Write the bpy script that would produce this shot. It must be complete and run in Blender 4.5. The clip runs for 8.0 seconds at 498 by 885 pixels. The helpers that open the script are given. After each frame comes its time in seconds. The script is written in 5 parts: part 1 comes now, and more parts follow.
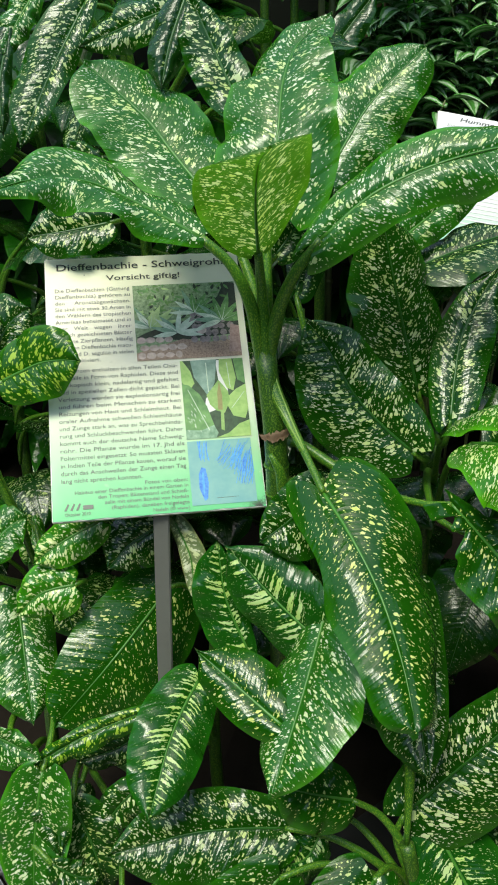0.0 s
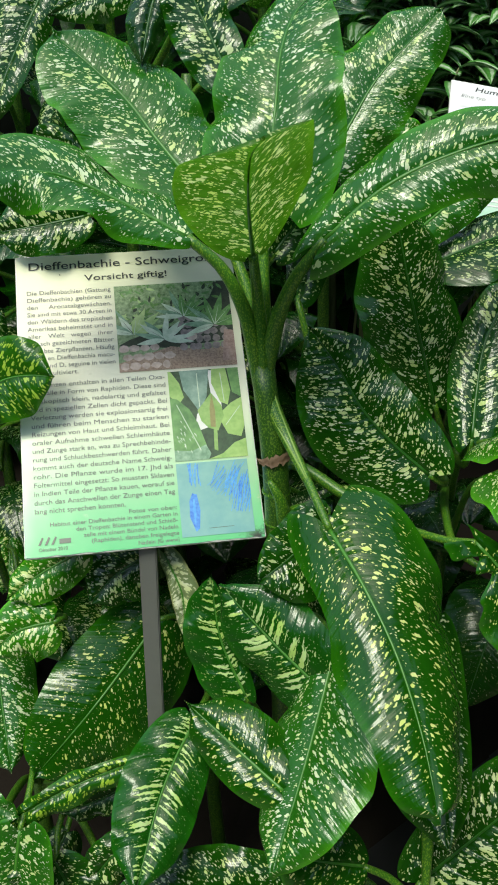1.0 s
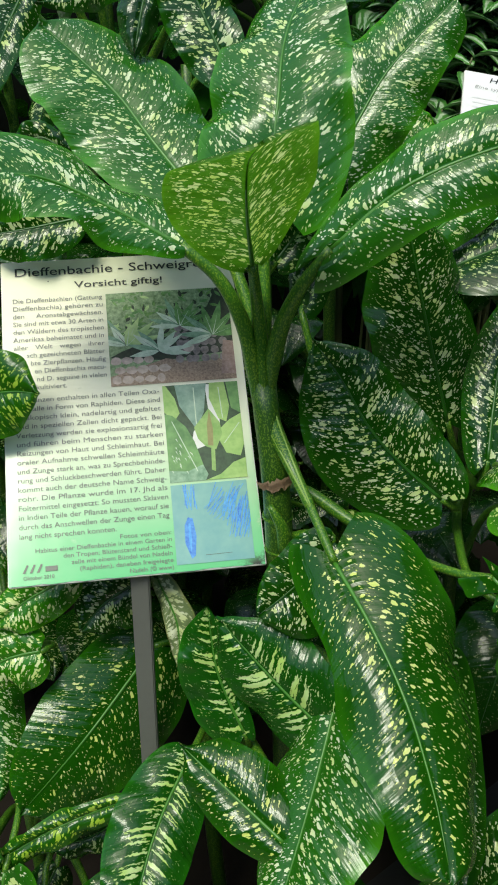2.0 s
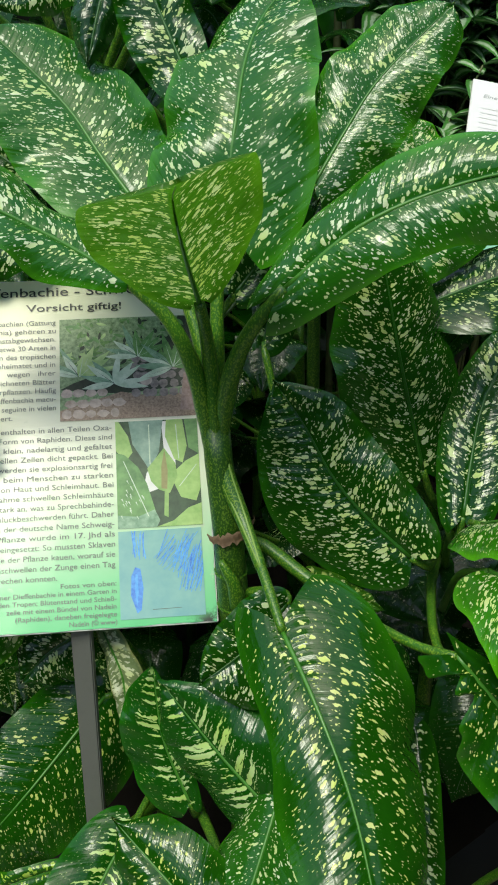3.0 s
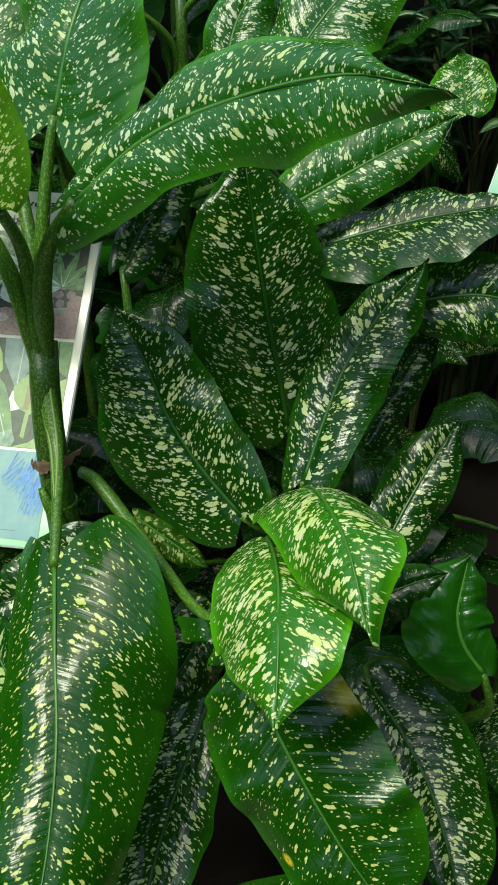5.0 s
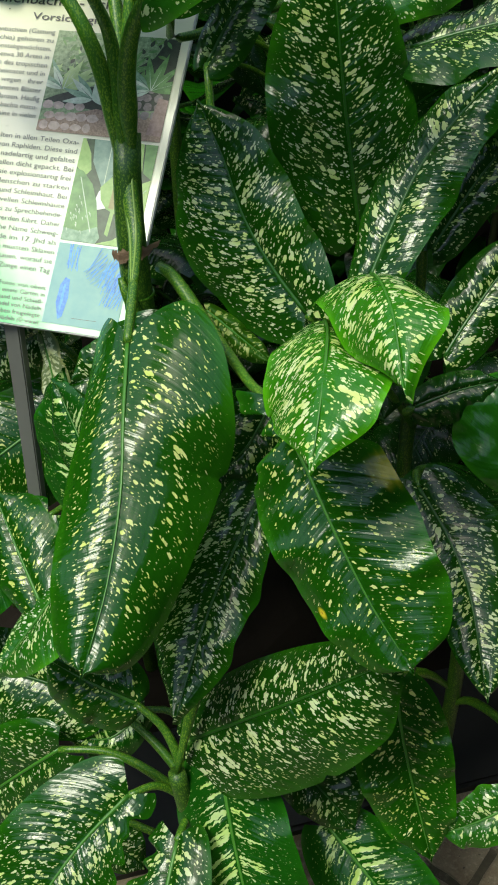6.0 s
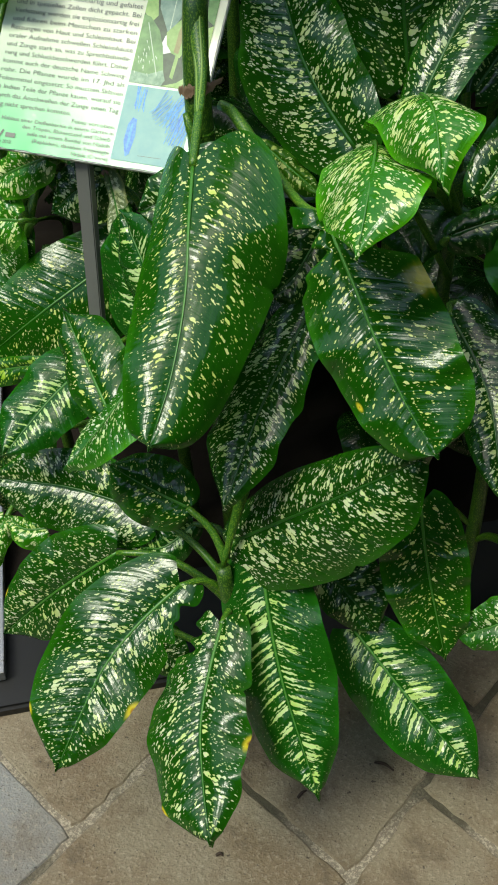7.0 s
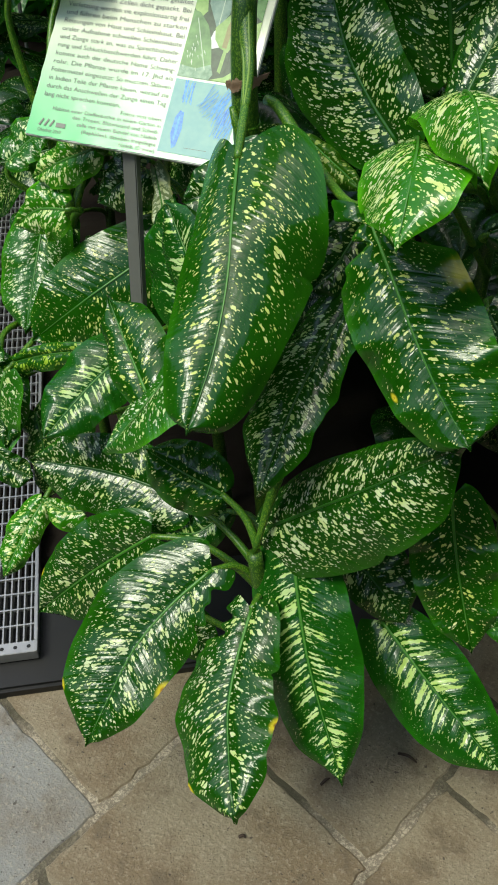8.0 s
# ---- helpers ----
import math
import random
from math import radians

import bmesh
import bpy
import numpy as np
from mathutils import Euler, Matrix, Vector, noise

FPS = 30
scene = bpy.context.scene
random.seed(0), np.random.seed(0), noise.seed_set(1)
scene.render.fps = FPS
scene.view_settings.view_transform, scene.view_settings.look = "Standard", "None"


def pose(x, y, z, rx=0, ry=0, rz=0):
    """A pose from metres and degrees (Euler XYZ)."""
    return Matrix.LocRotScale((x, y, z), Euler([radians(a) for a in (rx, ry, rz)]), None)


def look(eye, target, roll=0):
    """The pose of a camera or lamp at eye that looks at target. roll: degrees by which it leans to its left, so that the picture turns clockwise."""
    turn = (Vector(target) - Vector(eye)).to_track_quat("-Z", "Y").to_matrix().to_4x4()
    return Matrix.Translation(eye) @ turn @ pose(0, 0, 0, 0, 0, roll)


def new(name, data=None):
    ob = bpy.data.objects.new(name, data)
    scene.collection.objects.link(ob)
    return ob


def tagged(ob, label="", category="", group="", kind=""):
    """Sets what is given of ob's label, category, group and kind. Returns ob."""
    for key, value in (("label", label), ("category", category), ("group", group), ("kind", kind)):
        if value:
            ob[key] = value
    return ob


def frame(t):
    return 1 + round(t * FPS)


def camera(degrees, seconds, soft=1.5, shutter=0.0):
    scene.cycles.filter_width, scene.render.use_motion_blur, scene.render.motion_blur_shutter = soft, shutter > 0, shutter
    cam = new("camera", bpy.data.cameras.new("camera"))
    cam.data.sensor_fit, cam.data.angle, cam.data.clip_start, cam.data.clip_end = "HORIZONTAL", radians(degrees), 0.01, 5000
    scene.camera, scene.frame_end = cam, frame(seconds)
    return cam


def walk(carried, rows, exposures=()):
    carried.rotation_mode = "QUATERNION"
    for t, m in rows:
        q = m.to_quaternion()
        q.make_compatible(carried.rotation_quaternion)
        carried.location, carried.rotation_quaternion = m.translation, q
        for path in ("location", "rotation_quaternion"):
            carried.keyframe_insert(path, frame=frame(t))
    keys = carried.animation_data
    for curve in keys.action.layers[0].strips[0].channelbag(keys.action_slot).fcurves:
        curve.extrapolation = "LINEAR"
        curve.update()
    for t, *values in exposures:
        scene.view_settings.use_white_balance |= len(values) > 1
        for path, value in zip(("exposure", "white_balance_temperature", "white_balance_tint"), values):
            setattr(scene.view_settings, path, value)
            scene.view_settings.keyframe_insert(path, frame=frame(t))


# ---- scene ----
cam = camera(31.7, 8.0, soft=1.9)
PATH = [
    (0, (0.4073, 0.3449, 1.4233), (0.3309, 1.2363, 0.9766), 0.15),
    (0.5, (0.4014, 0.4434, 1.4220), (0.3110, 1.3262, 0.9611), -0.44),
    (1, (0.4043, 0.5001, 1.4216), (0.3244, 1.3749, 0.9438), -0.45),
    (1.2, (0.4033, 0.5145, 1.4226), (0.3230, 1.3879, 0.9423), -0.31),
    (2.3, (0.4065, 0.6131, 1.4183), (0.3194, 1.4796, 0.9268), -0.53),
    (2.5, (0.4214, 0.6342, 1.4174), (0.3348, 1.5003, 0.9251), -0.45),
    (3, (0.4662, 0.6916, 1.4274), (0.3558, 1.5541, 0.9337), 0.37),
    (3.5, (0.5280, 0.7469, 1.4307), (0.3873, 1.6048, 0.9365), 0.77),
    (4, (0.6010, 0.7822, 1.4312), (0.4505, 1.6356, 0.9321), 0.01),
    (4.2, (0.6465, 0.8018, 1.4324), (0.4734, 1.6496, 0.9310), 0.36),
    (5.3, (0.8193, 0.8179, 1.3655), (0.4873, 1.5661, 0.7910), 1.13),
    (5.5, (0.8319, 0.8027, 1.3553), (0.4845, 1.5189, 0.7501), 1.01),
    (6, (0.8565, 0.7493, 1.3428), (0.4961, 1.4220, 0.6965), 0.41),
    (6.5, (0.8942, 0.6553, 1.3241), (0.5416, 1.2871, 0.6338), 0.53),
    (7, (0.9196, 0.6051, 1.3260), (0.5565, 1.2085, 0.6161), 0.40),
    (7.5, (0.9237, 0.5890, 1.3305), (0.5346, 1.1748, 0.6196), -0.23),
    (8, (0.9295, 0.5829, 1.3321), (0.5361, 1.1655, 0.6209), 0.03),
]
walk(cam, [(t, look(eye, target, roll)) for t, eye, target, roll in PATH], ((0.0, 0.34), (1.2, 0.18), (2.5, 0.10), (4.0, 0.08), (5.5, 0.18), (6.5, 0.27), (8.0, 0.27)))

# ---------------------------------------------------------------- light
world = bpy.data.worlds.new("sky")
scene.world = world
world.use_nodes = True
wn = world.node_tree.nodes
sky = wn.new("ShaderNodeTexSky")
sky.sky_type = "NISHITA"
sky.sun_disc = False
sky.sun_elevation = radians(80)
sky.sun_rotation = radians(220)
sky.air_density = 1.3
sky.dust_density = 2.6
wn["Background"].inputs["Strength"].default_value = 0.17
world.node_tree.links.new(sky.outputs[0], wn["Background"].inputs["Color"])

sun_data = bpy.data.lights.new("sun", "SUN")
sun_data.energy = 2.2
sun_data.angle = radians(19)
sun_data.color = (1.0, 1.0, 0.80)
sun = new("sun", sun_data)
sun.matrix_world = look((-0.48, -0.58, 4.32), (0.4, 1.3, 0.9))


# ---------------------------------------------------------------- materials
class Nodes:
    """A small wrapper to wire procedural materials."""

    def __init__(self, name):
        self.mat = bpy.data.materials.new(name)
        self.mat.use_nodes = True
        self.tree = self.mat.node_tree
        self.bsdf = self.tree.nodes["Principled BSDF"]
        self.out = self.tree.nodes["Material Output"]

    def add(self, kind, operation="", clamp=False):
        node = self.tree.nodes.new(kind)
        if operation:
            node.operation = operation
        if clamp:
            node.use_clamp = True
        return node

    def link(self, a, b):
        self.tree.links.new(a, b)

    def feed(self, socket, value):
        if isinstance(value, bpy.types.NodeSocket):
            self.link(value, socket)
        else:
            socket.default_value = value

    def math(self, op, a, b=0.0, c=None, clamp=False):
        node = self.add("ShaderNodeMath", op, clamp)
        self.feed(node.inputs[0], a)
        self.feed(node.inputs[1], b)
        if c is not None:
            self.feed(node.inputs[2], c)
        return node.outputs[0]

    def step(self, value, low, high):
        node = self.add("ShaderNodeMapRange")
        node.interpolation_type = "SMOOTHSTEP"
        self.feed(node.inputs[0], value)
        self.feed(node.inputs[1], low)
        self.feed(node.inputs[2], high)
        return node.outputs[0]

    def mix(self, factor, a, b, blend="MIX"):
        node = self.add("ShaderNodeMix")
        node.data_type, node.blend_type = "RGBA", blend
        self.feed(node.inputs[0], factor)
        self.feed(node.inputs[6], a)
        self.feed(node.inputs[7], b)
        return node.outputs[2]

    def noise(self, vector, scale, detail=2.0, rough=0.5, w=None):
        node = self.add("ShaderNodeTexNoise")
        node.noise_dimensions = "4D" if w is not None else "3D"
        if vector is not None:
            self.link(vector, node.inputs["Vector"])
        node.inputs["Scale"].default_value = scale
        node.inputs["Detail"].default_value = detail
        node.inputs["Roughness"].default_value = rough
        if w is not None:
            self.feed(node.inputs["W"], w)
        return node.outputs["Fac"]

    def scaled(self, vector, x, y, z):
        node = self.add("ShaderNodeMapping")
        self.link(vector, node.inputs["Vector"])
        node.inputs["Scale"].default_value = (x, y, z)
        return node.outputs[0]

    def cells(self, vector, x, y, shift):
        """Scattered points in a stretched plane: the distance to the nearest and its own random number."""
        node = self.add("ShaderNodeTexVoronoi")
        node.voronoi_dimensions = "2D"
        far = self.add("ShaderNodeVectorMath", "ADD")
        self.link(self.scaled(vector, x, y, 1.0), far.inputs[0])
        self.link(shift, far.inputs[1])
        self.link(far.outputs[0], node.inputs["Vector"])
        node.inputs["Scale"].default_value = 1.0
        sep = self.add("ShaderNodeSeparateXYZ")
        self.link(node.outputs["Color"], sep.inputs[0])
        return node.outputs["Distance"], sep.outputs[0]

    def uv(self, name):
        node = self.add("ShaderNodeUVMap")
        node.uv_map = name
        return node.outputs[0]

    def coords(self):
        return self.add("ShaderNodeTexCoord").outputs["Object"]

    def bump(self, height, strength, distance):
        node = self.add("ShaderNodeBump")
        self.link(height, node.inputs["Height"])
        node.inputs["Strength"].default_value = strength
        node.inputs["Distance"].default_value = distance
        self.link(node.outputs[0], self.bsdf.inputs["Normal"])
        return node.outputs[0]

    def set(self, name, value):
        self.feed(self.bsdf.inputs[name], value)


def rgb(r, g, b):
    return (r, g, b, 1.0)


def plain(name, colour, rough=0.5, metal=0.0, grain=60.0, change=0.25, relief=0.15, shine=0.5):
    """A surface of one colour with uneven tone and fine relief."""
    n = Nodes(name)
    c = n.coords()
    wide = n.noise(c, grain * 0.12, 3.0)
    fine = n.noise(c, grain, 4.0, 0.6)
    tone = n.math("MULTIPLY_ADD", n.math("ADD", wide, fine), change, 1.0 - change)
    dark = rgb(*[v * 0.0 for v in colour])
    n.set("Base Color", n.mix(tone, dark, rgb(*colour)))
    n.set("Roughness", n.math("MULTIPLY_ADD", fine, 0.2, rough - 0.1))
    n.set("Metallic", metal)
    n.set("Specular IOR Level", shine)
    n.bump(fine, relief, 0.002)
    return n.mat


def leaf_material(name, green, deep, spot, amount, stripes=0.0, gloss=0.29, edge=0.86, through_light=0.18, burn=(), size=1.0, margin=0.4, glow=(0.10, 0.42, 0.015), blend=0.6):
    """A variegated blade. UV 'vein': metres across and along the side veins; UV 'blade': place on the blade."""
    n = Nodes(name)
    vein, blade = n.uv("vein"), n.uv("blade")
    rand = n.math("MULTIPLY", n.add("ShaderNodeObjectInfo").outputs["Random"], 40.0)
    sep = n.add("ShaderNodeSeparateXYZ")
    n.link(blade, sep.inputs[0])
    side = n.math("ABSOLUTE", sep.outputs[0])
    along = sep.outputs[1]
    # where the cream marks may lie: thin out towards the margin, the tip and the rib
    rim = n.step(side, edge + 0.12, edge - 0.30)
    rib = n.step(side, 0.015, 0.07)
    tipward = n.step(along, 1.0, 0.72)
    patchy = n.noise(blade, 2.6, 1.0, 0.5, rand)
    zone = n.math("MULTIPLY", n.math("MULTIPLY", rim, rib), n.math("MULTIPLY_ADD", tipward, 0.6, 0.4))
    zone = n.math("MULTIPLY", zone, n.math("MULTIPLY_ADD", patchy, 1.6, 0.2))
    # blotches drawn out along the side veins, with uneven outlines
    warp = n.add("ShaderNodeVectorMath", "ADD")
    shake = n.add("ShaderNodeTexNoise")
    n.link(vein, shake.inputs["Vector"])
    shake.inputs["Scale"].default_value = 210.0
    small = n.add("ShaderNodeVectorMath", "SCALE")
    n.link(shake.outputs["Color"], small.inputs[0])
    small.inputs["Scale"].default_value = 0.0055
    n.link(vein, warp.inputs[0])
    n.link(small.outputs[0], warp.inputs[1])
    bent = warp.outputs[0]
    shift = n.add("ShaderNodeCombineXYZ")
    n.link(rand, shift.inputs[0])
    n.link(n.math("MULTIPLY", rand, 1.7), shift.inputs[1])
    gap, lot = n.cells(bent, 185.0 * size, 98.0 * size, shift.outputs[0])
    big = n.math("POWER", n.math("MAXIMUM", n.math("MULTIPLY_ADD", lot, 1.8, -0.8), 0.0), 1.5)
    reach = n.math("MULTIPLY", zone, big)
    marks = n.step(n.math("SUBTRACT", n.math("MULTIPLY", reach, 0.66 * amount), gap), -0.02, 0.03)
    gap, lot = n.cells(bent, 360.0 * size, 205.0 * size, shift.outputs[0])
    near = n.math("MULTIPLY", n.math("MULTIPLY", rib, n.step(side, 1.02, 0.80)), n.math("MULTIPLY_ADD", patchy, 1.0, 0.25))
    reach = n.math("MULTIPLY", near, n.math("SUBTRACT", lot, 0.38))
    specks = n.step(n.math("SUBTRACT", n.math("MULTIPLY", reach, 1.0 * amount), gap), -0.03, 0.05)
    mask = n.math("MAXIMUM", marks, specks)
    if stripes:
        # feathered bars from the rib along the side veins
        streak = n.noise(n.scaled(bent, 300.0, 90.0, 1.0), 1.0, 1.0, 0.5, rand)
        band = n.noise(n.scaled(bent, 210.0, 11.0, 1.0), 1.0, 1.5, 0.6, rand)
        inner = n.math("MULTIPLY", n.step(n.math("MULTIPLY_ADD", n.math("SUBTRACT", streak, 0.5), 1.1, side), 0.66, 0.30), rib)
        band = n.math("ADD", n.math("MULTIPLY_ADD", inner, 0.135 * stripes, band), n.math("MULTIPLY", n.math("SUBTRACT", streak, 0.5), 0.42))
        band = n.math("MULTIPLY", n.step(band, 0.668, 0.69), n.step(inner, 0.05, 0.3))
        mask = n.math("MAXIMUM", n.math("MULTIPLY", mask, 0.75), band)
    cloud = n.noise(blade, 3.5, 3.0, 0.6, rand)
    fine = n.noise(n.scaled(vein, 420.0, 40.0, 1.0), 1.0, 2.0, 0.5, rand)
    # the marked middle is a deeper green than the margin
    pure = n.math("MULTIPLY", n.step(n.math("MULTIPLY_ADD", cloud, 0.5, side), 0.70, 1.30), 0.22)
    body = n.mix(n.math("ADD", n.math("MULTIPLY_ADD", fine, 0.25, n.math("MULTIPLY", cloud, 0.45)), pure, clamp=True), rgb(*deep), rgb(*green))
    lime = n.step(n.math("MULTIPLY_ADD", cloud, 0.40, side), 1.02, 1.24)
    body = n.mix(n.math("MULTIPLY", lime, margin), body, rgb(green[0] * 2.3, green[1] * 1.7, green[2]))
    tint = n.mix(n.step(n.noise(vein, 45.0, 1.0, 0.5, rand), 0.35, 0.65), rgb(*spot), rgb(spot[0] * 0.88, spot[1] * 0.95, spot[2] * 0.55))
    colour = n.mix(n.math("MULTIPLY", mask, 0.93), body, tint)
    for across, share, radius in burn:
        # yellowed patch with a scorched middle
        far = n.add("ShaderNodeVectorMath", "DISTANCE")
        n.link(n.scaled(blade, 1.0, 2.6, 1.0), far.inputs[0])
        far.inputs[1].default_value = (across, share * 2.6, 0)
        spread = n.math("ADD", far.outputs["Value"], n.math("MULTIPLY", n.math("SUBTRACT", cloud, 0.5), radius * 1.6))
        colour = n.mix(n.step(spread, radius, radius * 0.3), colour, rgb(0.66, 0.56, 0.03))
        colour = n.mix(n.step(spread, radius * 0.3, 0.0), colour, rgb(0.38, 0.20, 0.03))
    n.set("Base Color", colour)
    # broad ribs between the side veins, fine veins and shallow dents
    pleat = n.noise(n.scaled(vein, 120.0, 7.0, 1.0), 1.0, 1.0, 0.5, rand)
    dent = n.noise(n.scaled(vein, 40.0, 22.0, 1.0), 1.0, 1.0, 0.5, rand)
    thin = n.noise(n.scaled(vein, 420.0, 10.0, 1.0), 1.0, 2.0, 0.6, rand)
    dust = n.noise(n.scaled(vein, 170.0, 90.0, 1.0), 1.0, 3.0, 0.6, rand)
    n.set("Roughness", n.math("ADD", n.math("MULTIPLY_ADD", cloud, 0.14, gloss - 0.23), n.math("MULTIPLY", dust, 0.18)))
    n.set("Specular IOR Level", 0.52)
    relief = n.math("ADD", n.math("MULTIPLY", pleat, 0.70), n.math("MULTIPLY_ADD", cloud, 0.5, n.math("MULTIPLY", dent, 0.9)))
    relief = n.math("ADD", n.math("MULTIPLY_ADD", mask, 0.03, relief), n.math("MULTIPLY", thin, 0.15))
    normal = n.bump(relief, 0.5, 0.005)
    if through_light:
        back = n.add("ShaderNodeBsdfTranslucent")
        n.link(n.mix(blend, colour, rgb(*glow)), back.inputs["Color"])
        n.link(normal, back.inputs["Normal"])
        both = n.add("ShaderNodeMixShader")
        both.inputs[0].default_value = through_light
        n.link(n.bsdf.outputs[0], both.inputs[1])
        n.link(back.outputs[0], both.inputs[2])
        n.link(both.outputs[0], n.out.inputs["Surface"])
    return n.mat


def mottled(name, pale, dark, rough=0.36, size=620.0):
    """A green stalk covered with fine pale flecks."""
    n = Nodes(name)
    c = n.scaled(n.coords(), 1.0, 1.0, 0.6)
    fleck = n.step(n.noise(c, size, 1.0, 0.5), 0.50, 0.62)
    wide = n.noise(c, 16.0, 3.0, 0.6)
    base = n.mix(n.math("MULTIPLY", fleck, n.math("MULTIPLY_ADD", wide, 1.1, 0.2, clamp=True)), rgb(*dark), rgb(*pale))
    n.set("Base Color", base)
    n.set("Roughness", n.math("MULTIPLY_ADD", wide, 0.2, rough - 0.1))
    n.bump(n.noise(n.scaled(n.coords(), 1.0, 1.0, 0.15), 160.0, 3.0, 0.6), 0.2, 0.002)
    return n.mat


CREAM = (0.68, 0.81, 0.44)
LEAVES = {
    # lighter green body and paler marks than the speckled look
    "light": leaf_material("leaf_light_speckled", (0.030, 0.185, 0.008), (0.012, 0.100, 0.006), (0.74, 0.88, 0.54), 0.78, gloss=0.27, size=1.05, margin=0.7),
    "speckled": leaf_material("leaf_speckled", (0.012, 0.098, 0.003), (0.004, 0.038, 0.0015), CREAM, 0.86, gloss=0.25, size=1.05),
    "young": leaf_material("leaf_young_speckled", (0.046, 0.270, 0.006), (0.020, 0.150, 0.003), (0.80, 0.92, 0.46), 1.08, gloss=0.24, size=1.05, margin=0.8),
    # seen from below: greens brightened to yellow for light shining through
    "under": leaf_material("leaf_from_below_backlit_tone", (0.075, 0.260, 0.008), (0.042, 0.175, 0.005), (0.84, 0.94, 0.40), 1.0, gloss=0.42, through_light=0.6, size=1.0, glow=(0.18, 0.50, 0.01), blend=0.15),
    "lime": leaf_material("leaf_lime_blotched", (0.022, 0.130, 0.004), (0.010, 0.080, 0.002), (0.42, 0.62, 0.08), 0.92, gloss=0.27, size=0.85, margin=0.6),
    "sparse": leaf_material("leaf_sparse_speckled", (0.016, 0.124, 0.003), (0.005, 0.056, 0.0015), (0.78, 0.88, 0.32), 0.52, gloss=0.24, size=0.9),
    "worn": leaf_material("leaf_sparse_yellowed", (0.016, 0.124, 0.003), (0.005, 0.056, 0.0015), (0.78, 0.88, 0.32), 0.50, gloss=0.24, size=0.9, burn=((0.95, 0.36, 0.26), (-0.82, 0.70, 0.06))),
    "striped": leaf_material("leaf_striped", (0.011, 0.120, 0.005), (0.005, 0.060, 0.003), (0.60, 0.82, 0.34), 0.40, stripes=1.0, gloss=0.25),
    "aged": leaf_material("leaf_speckled_yellow_edge", (0.013, 0.108, 0.003), (0.004, 0.044, 0.0015), CREAM, 0.80, gloss=0.25, size=1.0, burn=((1.0, 0.60, 0.15), (-1.0, 0.80, 0.08))),
    # darkened copy for leaves in gaps, shade put into greens and flecks
    "dark": leaf_material("leaf_shade_dark_green", (0.009, 0.072, 0.004), (0.004, 0.030, 0.002), (0.42, 0.54, 0.26), 0.35, gloss=0.28),
    "pale": leaf_material("leaf_pale_dry", (0.28, 0.36, 0.16), (0.15, 0.22, 0.08), (0.78, 0.82, 0.60), 1.5, gloss=0.5),
    "plain": leaf_material("leaf_plain_green", (0.018, 0.140, 0.004), (0.007, 0.075, 0.003), (0.5, 0.6, 0.3), 0.0, gloss=0.28),
    # speckled look with body and marks dimmed to stand for shade
    "shade_dim": leaf_material("leaf_shade_dim_speckled", (0.009, 0.074, 0.004), (0.004, 0.032, 0.002), (0.50, 0.64, 0.28), 0.80, gloss=0.28),
}
MIDRIB = plain("midrib_green", (0.055, 0.210, 0.020), 0.36, grain=150, change=0.25)
MIDRIB_DARK = plain("midrib_dark_green", (0.018, 0.105, 0.006), 0.34, grain=150, change=0.25)
PETIOLE = mottled("petiole_green", (0.19, 0.33, 0.025), (0.034, 0.140, 0.008))
STEM = mottled("stem_green", (0.13, 0.24, 0.02), (0.020, 0.085, 0.006), 0.40)
PALE_RIM = plain("pale_sheath_rim", (0.24, 0.40, 0.07), 0.4, grain=200, change=0.2)
SHEATH = plain("dry_sheath", (0.34, 0.23, 0.14), 0.75, grain=200, change=0.4, relief=0.5)
# soil darkened to near black, the shade under the leaves included
SOIL = plain("shade_dark_soil", (0.016, 0.013, 0.010), 0.95, grain=40, change=0.5, relief=0.8, shine=0.1)
STEEL = plain("galvanised_steel", (0.42, 0.43, 0.42), 0.42, metal=0.75, grain=90, change=0.25)
STAKE = plain("weathered_stake", (0.19, 0.20, 0.18), 0.5, metal=0.2, grain=70, change=0.3)
PLASTIC = plain("black_plastic", (0.013, 0.014, 0.014), 0.5, grain=50, change=0.35, shine=0.35)
# near-black wall colour: the deep shade around the plants is put into it
WALL_SHADE = plain("shade_dark_wall", (0.014, 0.018, 0.014), 0.9, grain=4, change=0.4, shine=0.1)


# ---------------------------------------------------------------- building blocks
def part(name, bm, material, parent, label=""):
    """Links a bmesh as one mesh object under a thing or a part."""
    me = bpy.data.meshes.new(name)
    bm.to_mesh(me)
    bm.free()
    soft = len(me.polygons) > 70
    for poly in me.polygons:
        poly.use_smooth = soft
    if material:
        me.materials.append(material)
    ob = new(name, me)
    ob.parent = parent
    if label:
        ob["label"] = label
    return ob


def thing(name, label, category, group="", kind="", at=(0, 0, 0)):
    ob = new(name)
    ob.location = at
    ob.empty_display_size = 0.05
    return tagged(ob, label, category, group, kind)


def mesh_thing(name, bm, material, label, category="", group="", kind="", smooth=False):
    me = bpy.data.meshes.new(name)
    bm.to_mesh(me)
    bm.free()
    for poly in me.polygons:
        poly.use_smooth = smooth
    me.materials.append(material)
    return tagged(new(name, me), label, category, group, kind)


